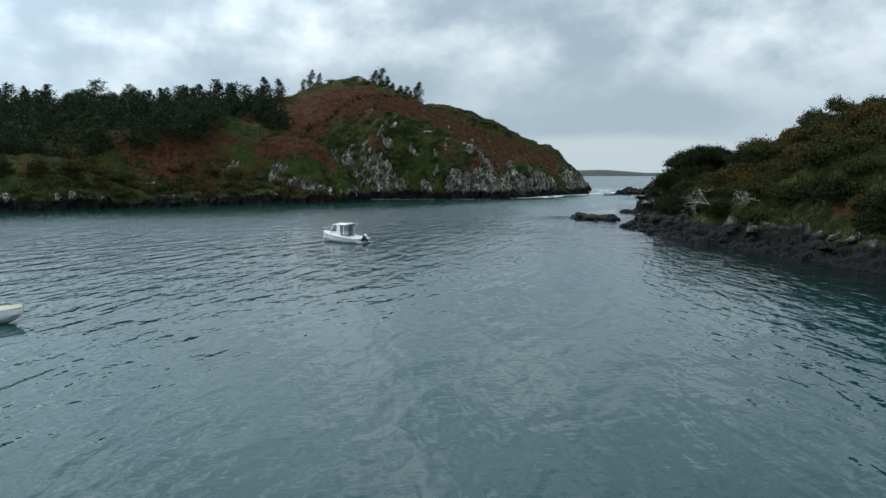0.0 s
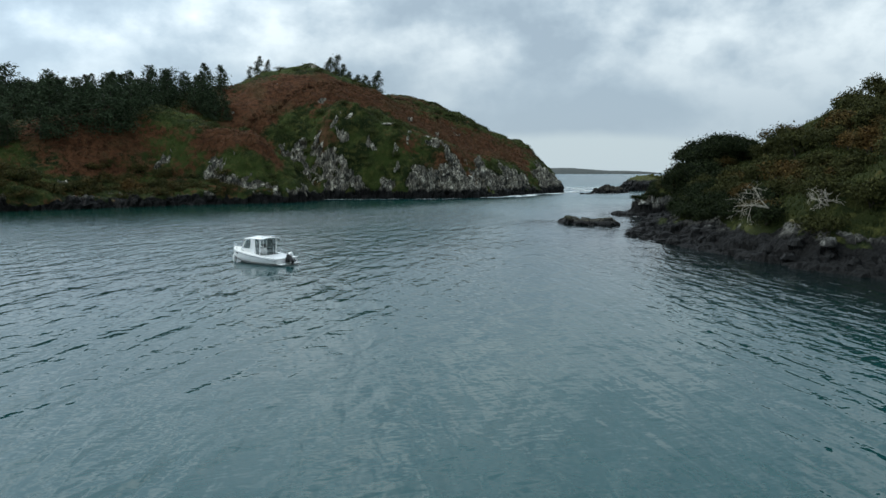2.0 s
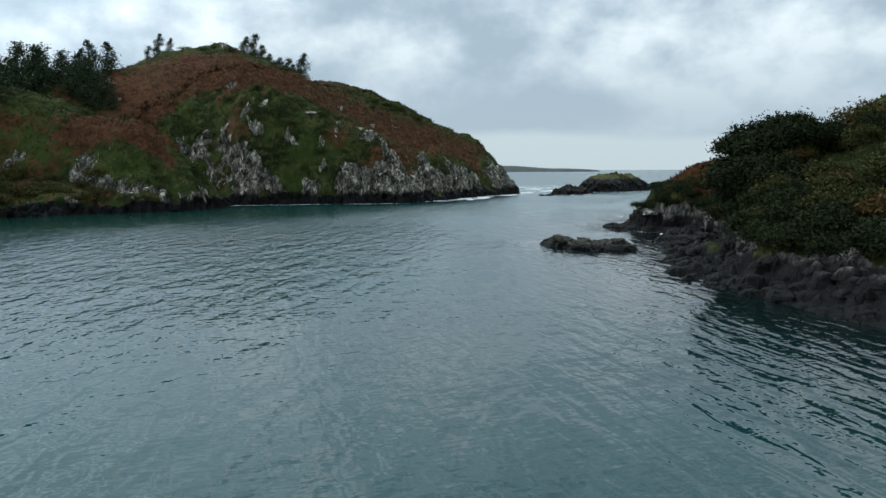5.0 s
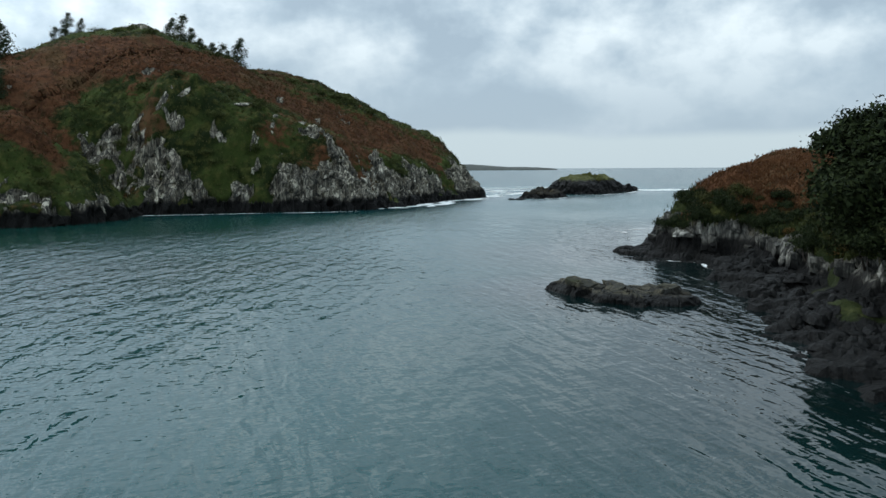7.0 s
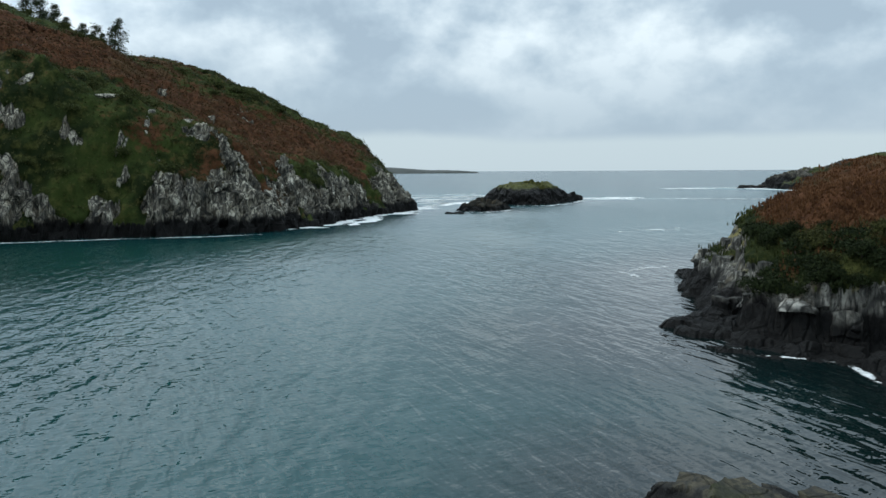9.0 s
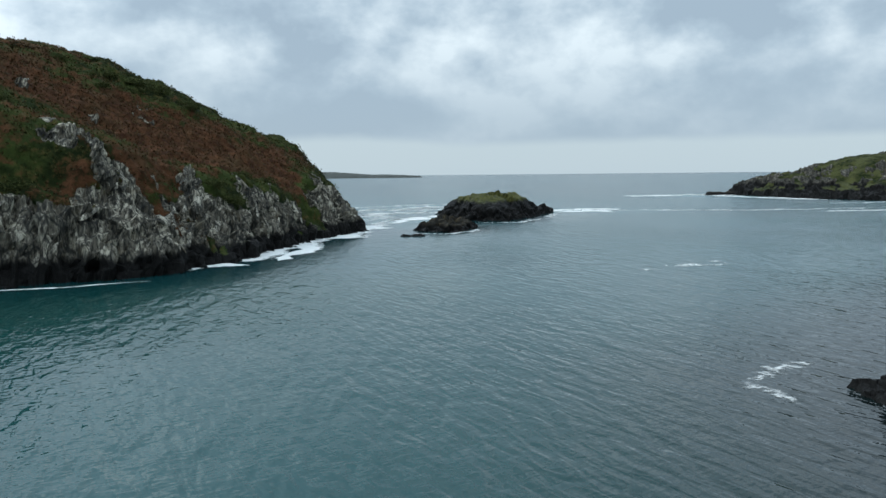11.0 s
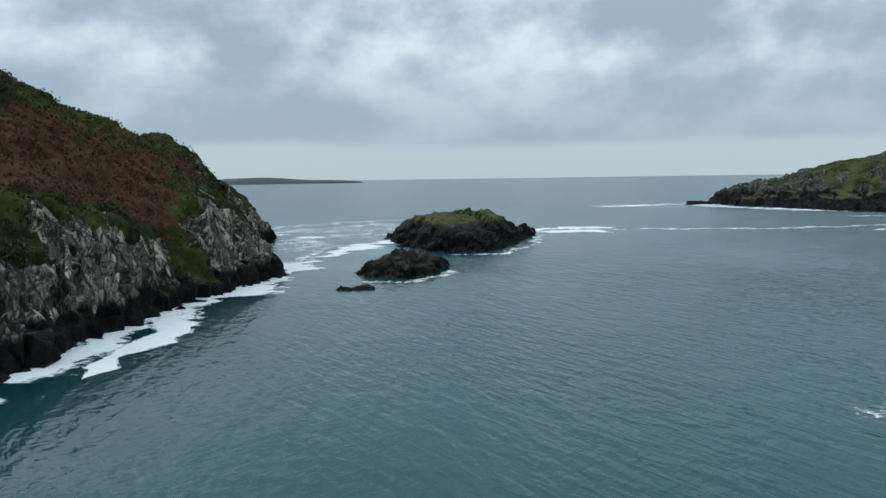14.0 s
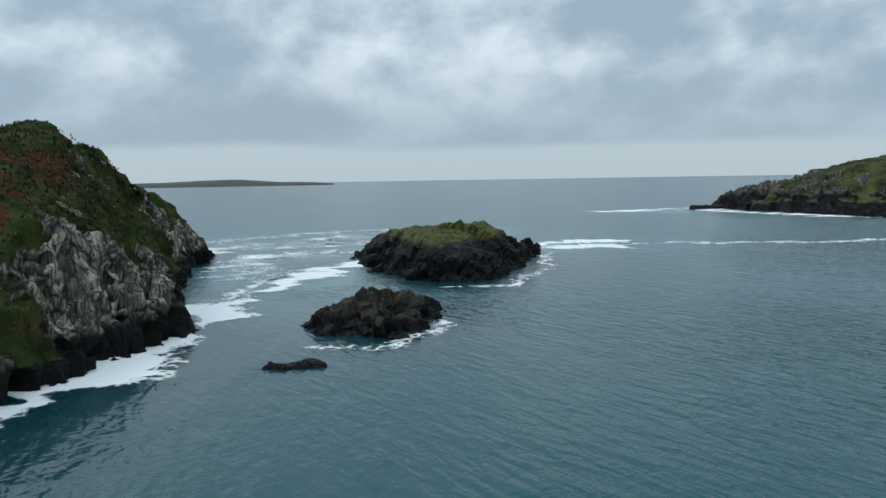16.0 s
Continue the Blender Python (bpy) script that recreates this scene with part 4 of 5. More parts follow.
for x, y, wide, tall in SLABS:
    place_slab(x, y, wide, tall)
w = hill.rock * smooth(1.5, 3.0, hill.co[:, 2]) * (hill.co[:, 0] > -46) * (hill.co[:, 1] < 285)
for k in hill.pick(110, w * hill.rock, srng):
    wide = float(srng.uniform(0.35, 0.95))
    place_slab(float(hill.co[k, 0]), float(hill.co[k, 1]), wide, wide * float(srng.uniform(1.3, 3.2)))

# ---- foam on the water ----
def foam(line, width, seed, label, amount=1.0, z=0.02):
    """A ragged ribbon of foam along a drift line; width in metres at its middle."""
    line = np.array(line, float)
    seg = np.hypot(*np.diff(line, axis=0).T)
    t = np.r_[0, np.cumsum(seg)]
    n = max(12, int(t[-1] / 0.4))
    s = np.linspace(0, t[-1], n)
    c = np.stack([np.interp(s, t, line[:, 0]), np.interp(s, t, line[:, 1])], -1)
    tan = np.gradient(c, axis=0)
    tan /= np.linalg.norm(tan, axis=1)[:, None]
    nor = np.stack([-tan[:, 1], tan[:, 0]], -1)
    q = np.c_[c, np.zeros(n)]
    c = c + nor * (0.5 * width * fbm(q, 0.35, 3, seed))[:, None]
    w = width * (0.75 + 0.6 * fbm(q, 0.25, 3, seed + 3)) * smooth(0, 0.12, s / t[-1]) * smooth(1, 0.88, s / t[-1]) + 0.05
    k = np.linspace(-1, 1, 9)
    xy = c[:, None, :] + nor[:, None, :] * (w[:, None] * k[None, :])[:, :, None]
    e = np.broadcast_to(amount * (1.0 - np.abs(k) ** 1.6), (n, 9))
    idx = np.arange(n * 9).reshape(n, 9)
    f = np.stack([idx[:-1, :-1], idx[1:, :-1], idx[1:, 1:], idx[:-1, 1:]], -1).reshape(-1, 4)
    co = np.c_[xy.reshape(-1, 2), np.full(n * 9, z)]
    return tagged(new("sea_foam", mesh_of("sea_foam", co, f, [M_FOAM], attrs={"edge": e.ravel()})), label, "foam", "foam on the water", "stuff")


FOAM_CLIFF = "white sea foam lying along the cliff foot"
FOAM_SURF = "broken white surf around the islet"
FOAM_LINE = "thin drifting line of white foam"
foam([(16.6, 211.8), (20.5, 218.8), (25.4, 223.8), (29.3, 231.8), (34.2, 239.8), (39.1, 246.3), (44, 253.8), (45.9, 259.4)], 3.4, 1, FOAM_CLIFF, 1.35)
foam([(26.6, 217.5), (29.6, 224.5), (31.0, 229.5), (32.6, 235.5)], 1.7, 26, FOAM_CLIFF, 1.7, 0.026)
foam([(-20.5, 203.0), (-13.7, 203.2), (-2.9, 204.7), (7.8, 205.0), (13.7, 206.0)], 0.5, 2, FOAM_CLIFF)
foam([(44.9, 257.4), (49.3, 267.4), (55.7, 276.4), (65.4, 288.4), (72.3, 295.4)], 3.6, 3, FOAM_SURF, 1.5)
foam([(73.3, 317.4), (80.1, 333.4), (89.9, 331.4), (85, 313.4)], 7.5, 4, FOAM_SURF)
foam([(53.7, 295.4), (63.5, 307.4), (75.2, 311.4)], 4.5, 5, FOAM_SURF)
foam([(96.7, 295.4), (103.5, 296.4), (114.3, 295.4)], 5.0, 6, FOAM_SURF, 1.3)
foam([(110.4, 296.4), (127, 289.8), (139.7, 280.8), (156.3, 276.8), (175.9, 273.8)], 2.8, 7, FOAM_LINE, 0.72)
foam([(55.7, 194.8), (60.6, 196.8), (65, 196.6), (67, 200)], 1.6, 8, FOAM_LINE, 0.52)
foam([(200.3, 389.8), (213, 385.8), (218.8, 381.8), (209.1, 369.8), (206.1, 345.8), (204.2, 315.8)], 7.5, 9, FOAM_SURF)
foam([(50.8, 247.4), (55.7, 244.4), (63.5, 251.4)], 1.3, 10, FOAM_SURF, 0.6)
foam([(69.3, 267.4), (76.2, 264.4), (86.9, 274.4), (98.7, 291.4)], 1.6, 11, FOAM_SURF, 0.62)
foam([(51.8, 315.4), (59.6, 325.4), (69.3, 330.4)], 5.0, 12, FOAM_SURF)

foam([(50, 283), (58, 296), (66, 306), (76, 312)], 9.0, 21, FOAM_SURF, 0.55)
foam([(60, 318), (76, 330), (96, 332), (112, 322)], 11.0, 22, FOAM_SURF, 0.50)
foam([(68, 318), (80, 328), (94, 332), (102, 326)], 8.0, 24, FOAM_SURF, 1.15)
foam([(56, 338), (78, 350), (104, 352)], 6.0, 25, FOAM_SURF, 0.5)
foam([(48, 268), (55, 278), (62, 290)], 3.0, 23, FOAM_SURF, 0.8)
foam([(97, 302.6), (107, 303.6), (121, 300.6)], 5.5, 14, FOAM_SURF, 1.2)
foam([(30, 134.8), (31.6, 133.7), (32.8, 132.4), (31.8, 128.8)], 0.35, 16, FOAM_LINE, 0.75)
foam([(37.5, 157.3), (38.2, 160.3), (41.4, 162.4), (44, 162.8)], 0.8, 17, FOAM_LINE, 0.42)
foam([(150, 268), (180, 262), (214, 262)], 2.6, 18, FOAM_LINE, 0.8)
foam([(178, 384), (196, 388), (212, 380)], 8.0, 19, FOAM_SURF, 1.3)
foam([(186, 300), (196, 296), (208, 300)], 2.4, 20, FOAM_LINE, 0.7)


# ---- plants ----
def leaf_cloud(rng, centres, radii, count, size, squash=0.8, flat=0.35, shell=0.55):
    """Many small leaf blades on the outer shells of overlapping lobes."""
    k = rng.integers(0, len(centres), count)
    d = rng.normal(size=(count, 3))
    d[:, 2] = np.where(d[:, 2] < -0.4, -d[:, 2] * 0.6, d[:, 2])
    d /= np.linalg.norm(d, axis=1)[:, None]
    r = radii[k] * (shell + (1 - shell) * rng.random(count) ** 0.6) * (1 + 0.22 * rng.normal(size=count))
    c = centres[k] + d * r[:, None] * np.array([1, 1, squash])
    n = d + 0.9 * rng.normal(size=(count, 3))
    n /= np.linalg.norm(n, axis=1)[:, None]
    a = np.cross(n, rng.normal(size=(count, 3)))
    a /= np.linalg.norm(a, axis=1)[:, None]
    b = np.cross(n, a)
    s = size * rng.uniform(0.6, 1.5, count)
    a, b = a * s[:, None], b * (s * rng.uniform(0.4, 0.8, count))[:, None]
    co = np.stack([c - a, c + 1.3 * b, c + a - 0.3 * b], 1).reshape(-1, 3)
    return co, np.arange(3 * count).reshape(-1, 3)


def tube(points, radii, sides=6):
    """A tapered limb along points."""
    points = np.array(points, float)
    n = len(points)
    tan = np.gradient(points, axis=0)
    tan /= np.linalg.norm(tan, axis=1)[:, None] + 1e-9
    ref = np.where(np.abs(tan[:, 2:3]) > 0.9, [[1.0, 0, 0]], [[0, 0, 1.0]])
    u = np.cross(tan, ref)
    u /= np.linalg.norm(u, axis=1)[:, None]
    v = np.cross(tan, u)
    ang = np.linspace(0, 2 * np.pi, sides, endpoint=False)
    co = points[:, None] + np.array(radii)[:, None, None] * (u[:, None] * np.cos(ang)[None, :, None] + v[:, None] * np.sin(ang)[None, :, None])
    idx = np.arange(n * sides).reshape(n, sides)
    nx = np.roll(idx, -1, 1)
    return co.reshape(-1, 3), np.stack([idx[:-1], nx[:-1], nx[1:], idx[1:]], -1).reshape(-1, 4)


def joined(pieces):
    co, f, k = [], [], 0
    for c, g in pieces:
        co.append(c), f.append(g + k)
        k += len(c)
    return np.vstack(co), np.vstack(f)


def shrub(rng, wide, tall, leaves, name, label, material=None):
    """A broad evergreen shrub: several stems and a lobed, gappy crown."""
    root = new(name)
    lobes, rad = [], []
    for k in range(7):
        a, q = rng.uniform(0, 6.28), rng.uniform(0.15, 0.75)
        top = np.array([math.cos(a) * q * wide, math.sin(a) * q * wide, tall * rng.uniform(0.45, 0.8) * (1.1 - 0.45 * q)])
        if k < 3:
            part("stem", mesh_of("stem", *tube([(0.1 * top[0], 0.1 * top[1], -0.6), (0.45 * top[0], 0.45 * top[1], top[2] * 0.55), top], [0.10, 0.07, 0.02]), [M_BARK]), root)
        lobes.append(top), rad.append(wide * rng.uniform(0.34, 0.55))
    lobes.append((0, 0, tall * 0.35)), rad.append(wide * 0.7)
    co, f = leaf_cloud(rng, np.array(lobes), np.array(rad), leaves, 0.085 + 0.012 * wide, 0.8 * tall / wide if tall < wide else 0.9)
    part("crown", mesh_of("crown", co, f, [material or M_BUSH], smooth_shade=False), root)
    return tagged(root, label, "shrub", "shrubs of the near shore")


def conifer(rng, tall, wide, bare, sparse, bend, label, name="conifer_tree", leaf=1.0, round_=0.75, limbs=1.0):
    """A maritime conifer: bare lower trunk, tiers of drooping branches with needle clumps, bent from the wind."""
    root = new(name)
    ts = np.linspace(0, 1, 9)
    axis = np.stack([bend * tall * ts ** 2, 0.15 * bend * tall * np.sin(3 * ts), tall * ts - 0.6 * (1 - ts)], -1)
    pieces = [tube(axis, 0.022 * tall * (1 - 0.93 * ts) + 0.01, 7)]
    blades = []
    t = bare
    while t < 0.99:
        at = np.array([np.interp(t, ts, axis[:, k]) for k in range(3)])
        for _ in range(rng.integers(3, 6)):
            if rng.random() < sparse:
                continue
            a = rng.uniform(0, 6.28)
            reach = wide * (1 - t) ** round_ * rng.uniform(0.5, 1.15) + 0.25
            d = np.array([math.cos(a) + 1.4 * bend, math.sin(a), rng.uniform(-0.15, 0.4)])
            tip = at + d * reach
            if rng.random() < limbs:
                pieces.append(tube([at, (at + tip) / 2 + (0, 0, 0.06 * reach), tip], [0.05, 0.03, 0.012], 3))
            m = int((4 + 5 * reach) / leaf ** 1.5 * (2.0 if leaf < 0.7 else 1.0))
            s = rng.uniform(0.25, 1.05, m)
            c = at + d * reach * s[:, None] + rng.normal(size=(m, 3)) * (0.16 + 0.10 * reach)
            blades.append((c, leaf * rng.uniform(0.30, 0.62, m)))
        t += rng.uniform(0.035, 0.065) * (10 / tall) ** 0.4
    c, s = np.vstack([b[0] for b in blades]), np.concatenate([b[1] for b in blades])
    n = len(c)
    a = rng.normal(size=(n, 3)) * (1, 1, 0.45)
    a *= (s / np.linalg.norm(a, axis=1))[:, None]
    b = np.cross(a, rng.normal(size=(n, 3)))
    b *= ((0.26 if leaf < 0.7 else 0.5) * s / np.linalg.norm(b, axis=1))[:, None]
    co = np.stack([c - a, c + 1.25 * b, c + a - 0.4 * b], 1).reshape(-1, 3)
    part("trunk", mesh_of("trunk", *joined(pieces), [M_BARK]), root)
    part("crown", mesh_of("crown", co, np.arange(3 * n).reshape(-1, 3), [M_NEEDLE], smooth_shade=False), root)
    return tagged(root, label, "tree")


def tufts(name, land, count, weight, rng, tall, wide, material, label, blades=4):
    """Low growth over the ground: clumps of upright and arching blades, all one stuff."""
    k = land.pick(count, weight, rng)
    base = land.co[k] + rng.normal(size=(count, 3)) * (0.3, 0.3, 0.02) - (0, 0, 0.08)
    co = []
    for _ in range(blades):
        a = rng.uniform(0, 6.28, count)
        h, w = tall * rng.uniform(0.5, 1.3, count), wide * rng.uniform(0.5, 1.2, count)
        out = np.stack([np.cos(a), np.sin(a), 0 * a], -1)
        side = np.stack([-np.sin(a), np.cos(a), 0 * a], -1)
        tip = base + out * (w * rng.uniform(0.4, 1.2, count))[:, None] + np.array([0, 0, 1]) * h[:, None]
        co += [base - side * (0.5 * w)[:, None], base + side * (0.5 * w)[:, None], tip]
    co = np.stack(co, 1).reshape(-1, 3)
    return tagged(new(name, mesh_of(name, co, np.arange(len(co)).reshape(-1, 3), [material], smooth_shade=False)), label, "undergrowth", kind="stuff")


rng = np.random.default_rng(5)
near = (shore.co[:, 0] < 60) & (shore.co[:, 1] > 50) & (shore.co[:, 1] < 166)
point = near & (shore.co[:, 1] > 108)
veg = (1 - shore.rock) * smooth(1.4, 2.4, shore.co[:, 2])
tufts("bracken", shore, 26000, veg * point * smooth(0.35, 0.6, shore.brown), rng, 0.20, 0.09, M_BRACKEN, "rust-brown dead bracken on the point", 7)
tufts("scrub", shore, 26000, veg * near * smooth(0.6, 0.3, shore.brown), rng, 0.30, 0.085, M_SCRUB, "low green scrub above the shore rocks", 6)

veg = (1 - hill.rock) * (hill.co[:, 0] > -75) * (hill.co[:, 0] < 50) * (hill.co[:, 1] < 300) * smooth(1.8, 3.0, hill.co[:, 2])
tufts("hill_bracken", hill, 30000, veg * smooth(0.36, 0.6, hill.brown), rng, 0.20, 0.20, M_HILLBRACKEN, "rust-brown dead bracken over the headland", 4)
tufts("hill_scrub", hill, 30000, veg * smooth(0.6, 0.36, hill.brown), rng, 0.22, 0.20, M_HILLSCRUB, "rough green heath and scrub over the headland", 4)

# conifers: a plantation on the left slope and a few on the hilltop
STAND = "dark evergreen conifer in a dense plantation on the slope"
CREST = "windswept conifer standing on the hilltop"
stand = [conifer(rng, rng.uniform(7.5, 10.5), rng.uniform(4.6, 6.2), 0.06, 0.08, 0.05, STAND, leaf=0.8, round_=q, limbs=0.35) for q in (0.40, 0.5, 0.62, 0.45, 0.9)]
crest = [conifer(rng, 8.5, w_, 0.24, sp, 0.12, CREST, leaf=0.62, round_=q) for q, sp, w_ in ((0.6, 0.06, 2.8), (0.85, 0.10, 3.2), (0.5, 0.2, 2.4))]
used = set()


def plant(proto, x, y, scale, turn, land, group, sink=0.3):
    m = pose(x, y, land.ground(x, y) - sink, 0, 0, turn)
    if proto not in used:
        used.add(proto)
        proto.matrix_world = m
        ob = proto
    else:
        ob = copy_thing(proto, m)
    ob.scale = (scale, scale, scale)
    return tagged(ob, group=group)


spots = []
for k in rng.permutation(len(hill.co)):
    x, y, z = hill.co[k]
    if not (-125 < x < -48 and y < 240) or z < np.interp(x, [-115, -92, -74, -62, -52], [3.0, 6.0, 11.0, 11.8, 14.5]) or (x > -56 and y < 225):
        continue
    if all((x - u) ** 2 + (y - v) ** 2 > 12.5 for u, v in spots):
        spots.append((x, y))
    if len(spots) >= 175:
        break
for k, (x, y) in enumerate(spots):
    plant(stand[k % 5], x, y, rng.uniform(0.55, 0.88), rng.uniform(0, 360), hill, "conifer plantation")
for k, (x, y, s) in enumerate(((-10, 268, 1.05), (-12.5, 268, 0.8), (-14.5, 267, 0.75), (-18, 265, 0.8), (-19.5, 264, 0.95), (-21.5, 263, 1.0), (-23.5, 262, 0.85), (-16.5, 266, 0.7), (-13.4, 267.5, 0.95), (-15.4, 266.5, 0.9),
                               (-42.5, 255, 0.75), (-45, 255, 0.6), (-40, 256, 0.5))):
    plant(crest[k % 3], x, y, s, 15 * (k % 5), hill, "hilltop conifers")

for k, (x, y, sc) in enumerate(((-51.4, 221.5, 0.52), (-49.8, 220.8, 0.46), (-47.8, 219.8, 0.5), (-45.8, 219.2, 0.44), (-44.2, 221, 0.48), (-50.2, 224.6, 0.55), (-46.8, 222.6, 0.5), (-43.0, 219.4, 0.36))):
    plant(stand[(k + 1) % 5], x, y, sc, 60 * k, hill, "conifer plantation")

# shrubs and low trees on the near shore
BUSH = "dense olive-green broadleaf shrub with autumn tints above the shore"
HOLLY = "tall dark evergreen tree with a rounded crown near the shore"
kinds = [shrub(rng, rng.uniform(1.7, 2.3), rng.uniform(1.7, 2.5), 2700, "shrub", BUSH) for _ in range(6)]
# same shrubs for the low bank, with canopy shade put into the leaf colour
shaded = [shrub(rng, rng.uniform(1.7, 2.3), rng.uniform(1.7, 2.4), 2700, "shrub", "dense green shrub hanging over the shore rocks, shade darkened into its leaves", M_HOLLY_SHADE) for _ in range(3)]
tallkinds = [shrub(rng, 2.6, 4.6, 11000, "broadleaf_tree", HOLLY, M_HOLLY_SHADE) for _ in range(2)]
spots = []
for k in rng.permutation(len(shore.co)):
    x, y, z = shore.co[k]
    d = shore.d[k]
    if not (46 < y < 122 and (5.2 if y > 100 else 2.2) < d < 34 and z > 1.9 and x < 62) or (y > 116 and x < 35):
        continue
    gap = 1.9 if d < 14 else 2.8
    if all((x - u) ** 2 + (y - v) ** 2 > gap * gap for u, v, _ in spots):
        spots.append((x, y, d))
    if len(spots) >= 145:
        break
for k, (x, y, d) in enumerate(spots):
    plant(shaded[k % 3] if d < 8.0 and k % 5 else kinds[k % 6], x, y, rng.uniform(0.75, 1.1) * (0.7 if d < 3.6 else 1.0 if d < 10 else 0.8 if 104 < y < 116 and x < 44 else 1.2), rng.uniform(0, 360), shore, "shrubs of the near shore", 0.5)
for k, (x, y, s) in enumerate(((31.7, 114.4, 1.22), (34.2, 116.6, 1.36), (36.8, 117.2, 1.15), (34.6, 112.4, 1.0), (37.6, 114.2, 0.86), (40.6, 112.3, 0.55))):
    plant(tallkinds[k % 2], x, y, s, 47 * k, shore, "evergreen trees of the near shore", 0.5)
for k, (x, y, s) in enumerate(((43.9, 105.6, 1.1), (46.7, 100.9, 1.25), (48.8, 94.7, 1.4), (52.2, 102.1, 1.5), (45.1, 92.4, 1.2), (42.5, 98.4, 1.05))):
    plant(kinds[k % 6], x, y, s, 53 * k, shore, "shrubs of the near shore", 0.6)
for k, (x, y, s) in enumerate(((31.4, 111.2, 0.8), (32.0, 113.0, 1.0), (32.4, 115.6, 1.1), (32.2, 109.0, 0.7), (34.6, 113.4, 1.3), (32.4, 110.4, 1.2), (33.6, 117.4, 1.1))):
    plant(shaded[k % 3], x, y, s, 71 * k, shore, "shrubs of the near shore", 0.4)
edge = np.where((shore.d > 3.6 + 1.6 * smooth(119, 116, shore.co[:, 1])) & (shore.d < 8.0 - 1.9 * smooth(114, 120, shore.co[:, 1]) + 1.4 * smooth(128, 134, shore.co[:, 1])) & (shore.rock < 0.6) & (shore.co[:, 2] < 4.6 + 4 * (shore.co[:, 1] < 122)) & (shore.co[:, 1] > 98) & ((shore.co[:, 1] < 144.5) | (shore.co[:, 0] > 43)) & (shore.co[:, 1] < 159) & (shore.co[:, 2] > 1.8) & (shore.co[:, 0] < 52))[0]
spots = []
for k in rng.permutation(edge):
    x, y = shore.co[k, :2]
    if all((x - u) ** 2 + (y - v) ** 2 > 0.9 for u, v in spots):
        spots.append((x, y))
    if len(spots) >= 150:
        break
for k, (x, y) in enumerate(spots):
    plant(shaded[k % 3] if k % 5 else kinds[k % 6], x, y, rng.uniform(0.5, 0.9) * (1.0 if y < 116 else 0.62 if y < 146 else 0.42), rng.uniform(0, 360), shore, "shrubs of the near shore", 0.4)
def growth(protos, places):
    """Many bushes far off, joined into one stuff: (x, y, z, scale, turn) each."""
    co, f, base = [], [], 0
    for k, (x, y, z, sc, turn) in enumerate(places):
        v, t = protos[k % len(protos)]
        c_, s_ = math.cos(turn), math.sin(turn)
        co.append(v @ np.array([[c_, s_, 0], [-s_, c_, 0], [0, 0, 1]]) * sc + np.array([x, y, z])), f.append(t + base)
        base += len(v)
    return np.vstack(co), np.vstack(f)


def bush_shape(wide, tall, leaves):
    """Leaf blades of one bush, for joined growth."""
    lobes, rad = [(0, 0, 0.35 * tall)], [0.7 * wide]
    for _ in range(6):
        a, q = rng.uniform(0, 6.28), rng.uniform(0.15, 0.75)
        lobes.append((math.cos(a) * q * wide, math.sin(a) * q * wide, tall * rng.uniform(0.4, 0.75) * (1.1 - 0.45 * q))), rad.append(wide * rng.uniform(0.34, 0.55))
    return leaf_cloud(rng, np.array(lobes), np.array(rad), leaves, 0.13, 0.8)


shapes = [bush_shape(2.0, 1.6, 800) for _ in range(4)]


def spread(land, count, weight, low, high, sink):
    out = []
    for k in land.pick(count, weight, rng):
        x, y, z = land.co[k]
        out.append((x, y, z - sink, rng.uniform(low, high), rng.uniform(0, 6.28)))
    return out


# gorse and bramble mounds over the headland's green slopes, bushes along its foot
w = (1 - hill.rock) * smooth(0.55, 0.25, hill.brown) * (hill.co[:, 0] > -45) * (hill.co[:, 0] < 28) * (hill.co[:, 1] < 258) * smooth(2, 4, hill.co[:, 2])
co, f = growth(shapes, spread(hill, 90, w, 0.4, 0.95, 0.5))
tagged(new("gorse", mesh_of("gorse", co, f, [M_SCRUB], smooth_shade=False)), "low dark gorse and bramble mounds on the headland slope", "undergrowth", kind="stuff")
w = (1 - hill.rock) * (hill.co[:, 0] > -110) * (hill.co[:, 0] < -34) * smooth(1.4, 2.4, hill.co[:, 2]) * smooth(9.0, 5.0, hill.co[:, 2]) * (hill.co[:, 1] < 196)
co, f = growth(shapes, spread(hill, 130, w, 0.5, 1.3, 0.5))
tagged(new("bushes", mesh_of("bushes", co, f, [M_BUSH], smooth_shade=False)), "dark autumn bushes along the foot of the headland", "undergrowth", kind="stuff")
# low growth along the headland's foot
for k, (x, y, s) in enumerate(((-74, 149, 1.5), (-69, 153, 1.7), (-64, 160, 1.5), (-80, 147, 1.4), (-88, 146, 1.6), (-56, 167, 1.3), (-50, 172, 1.5), (-46, 176, 1.3), (-60, 165, 1.2), (-96, 143, 1.7))):
    plant(kinds[k % 6], x, y, s, 31 * k, hill, "shrubs of the headland", 0.5)


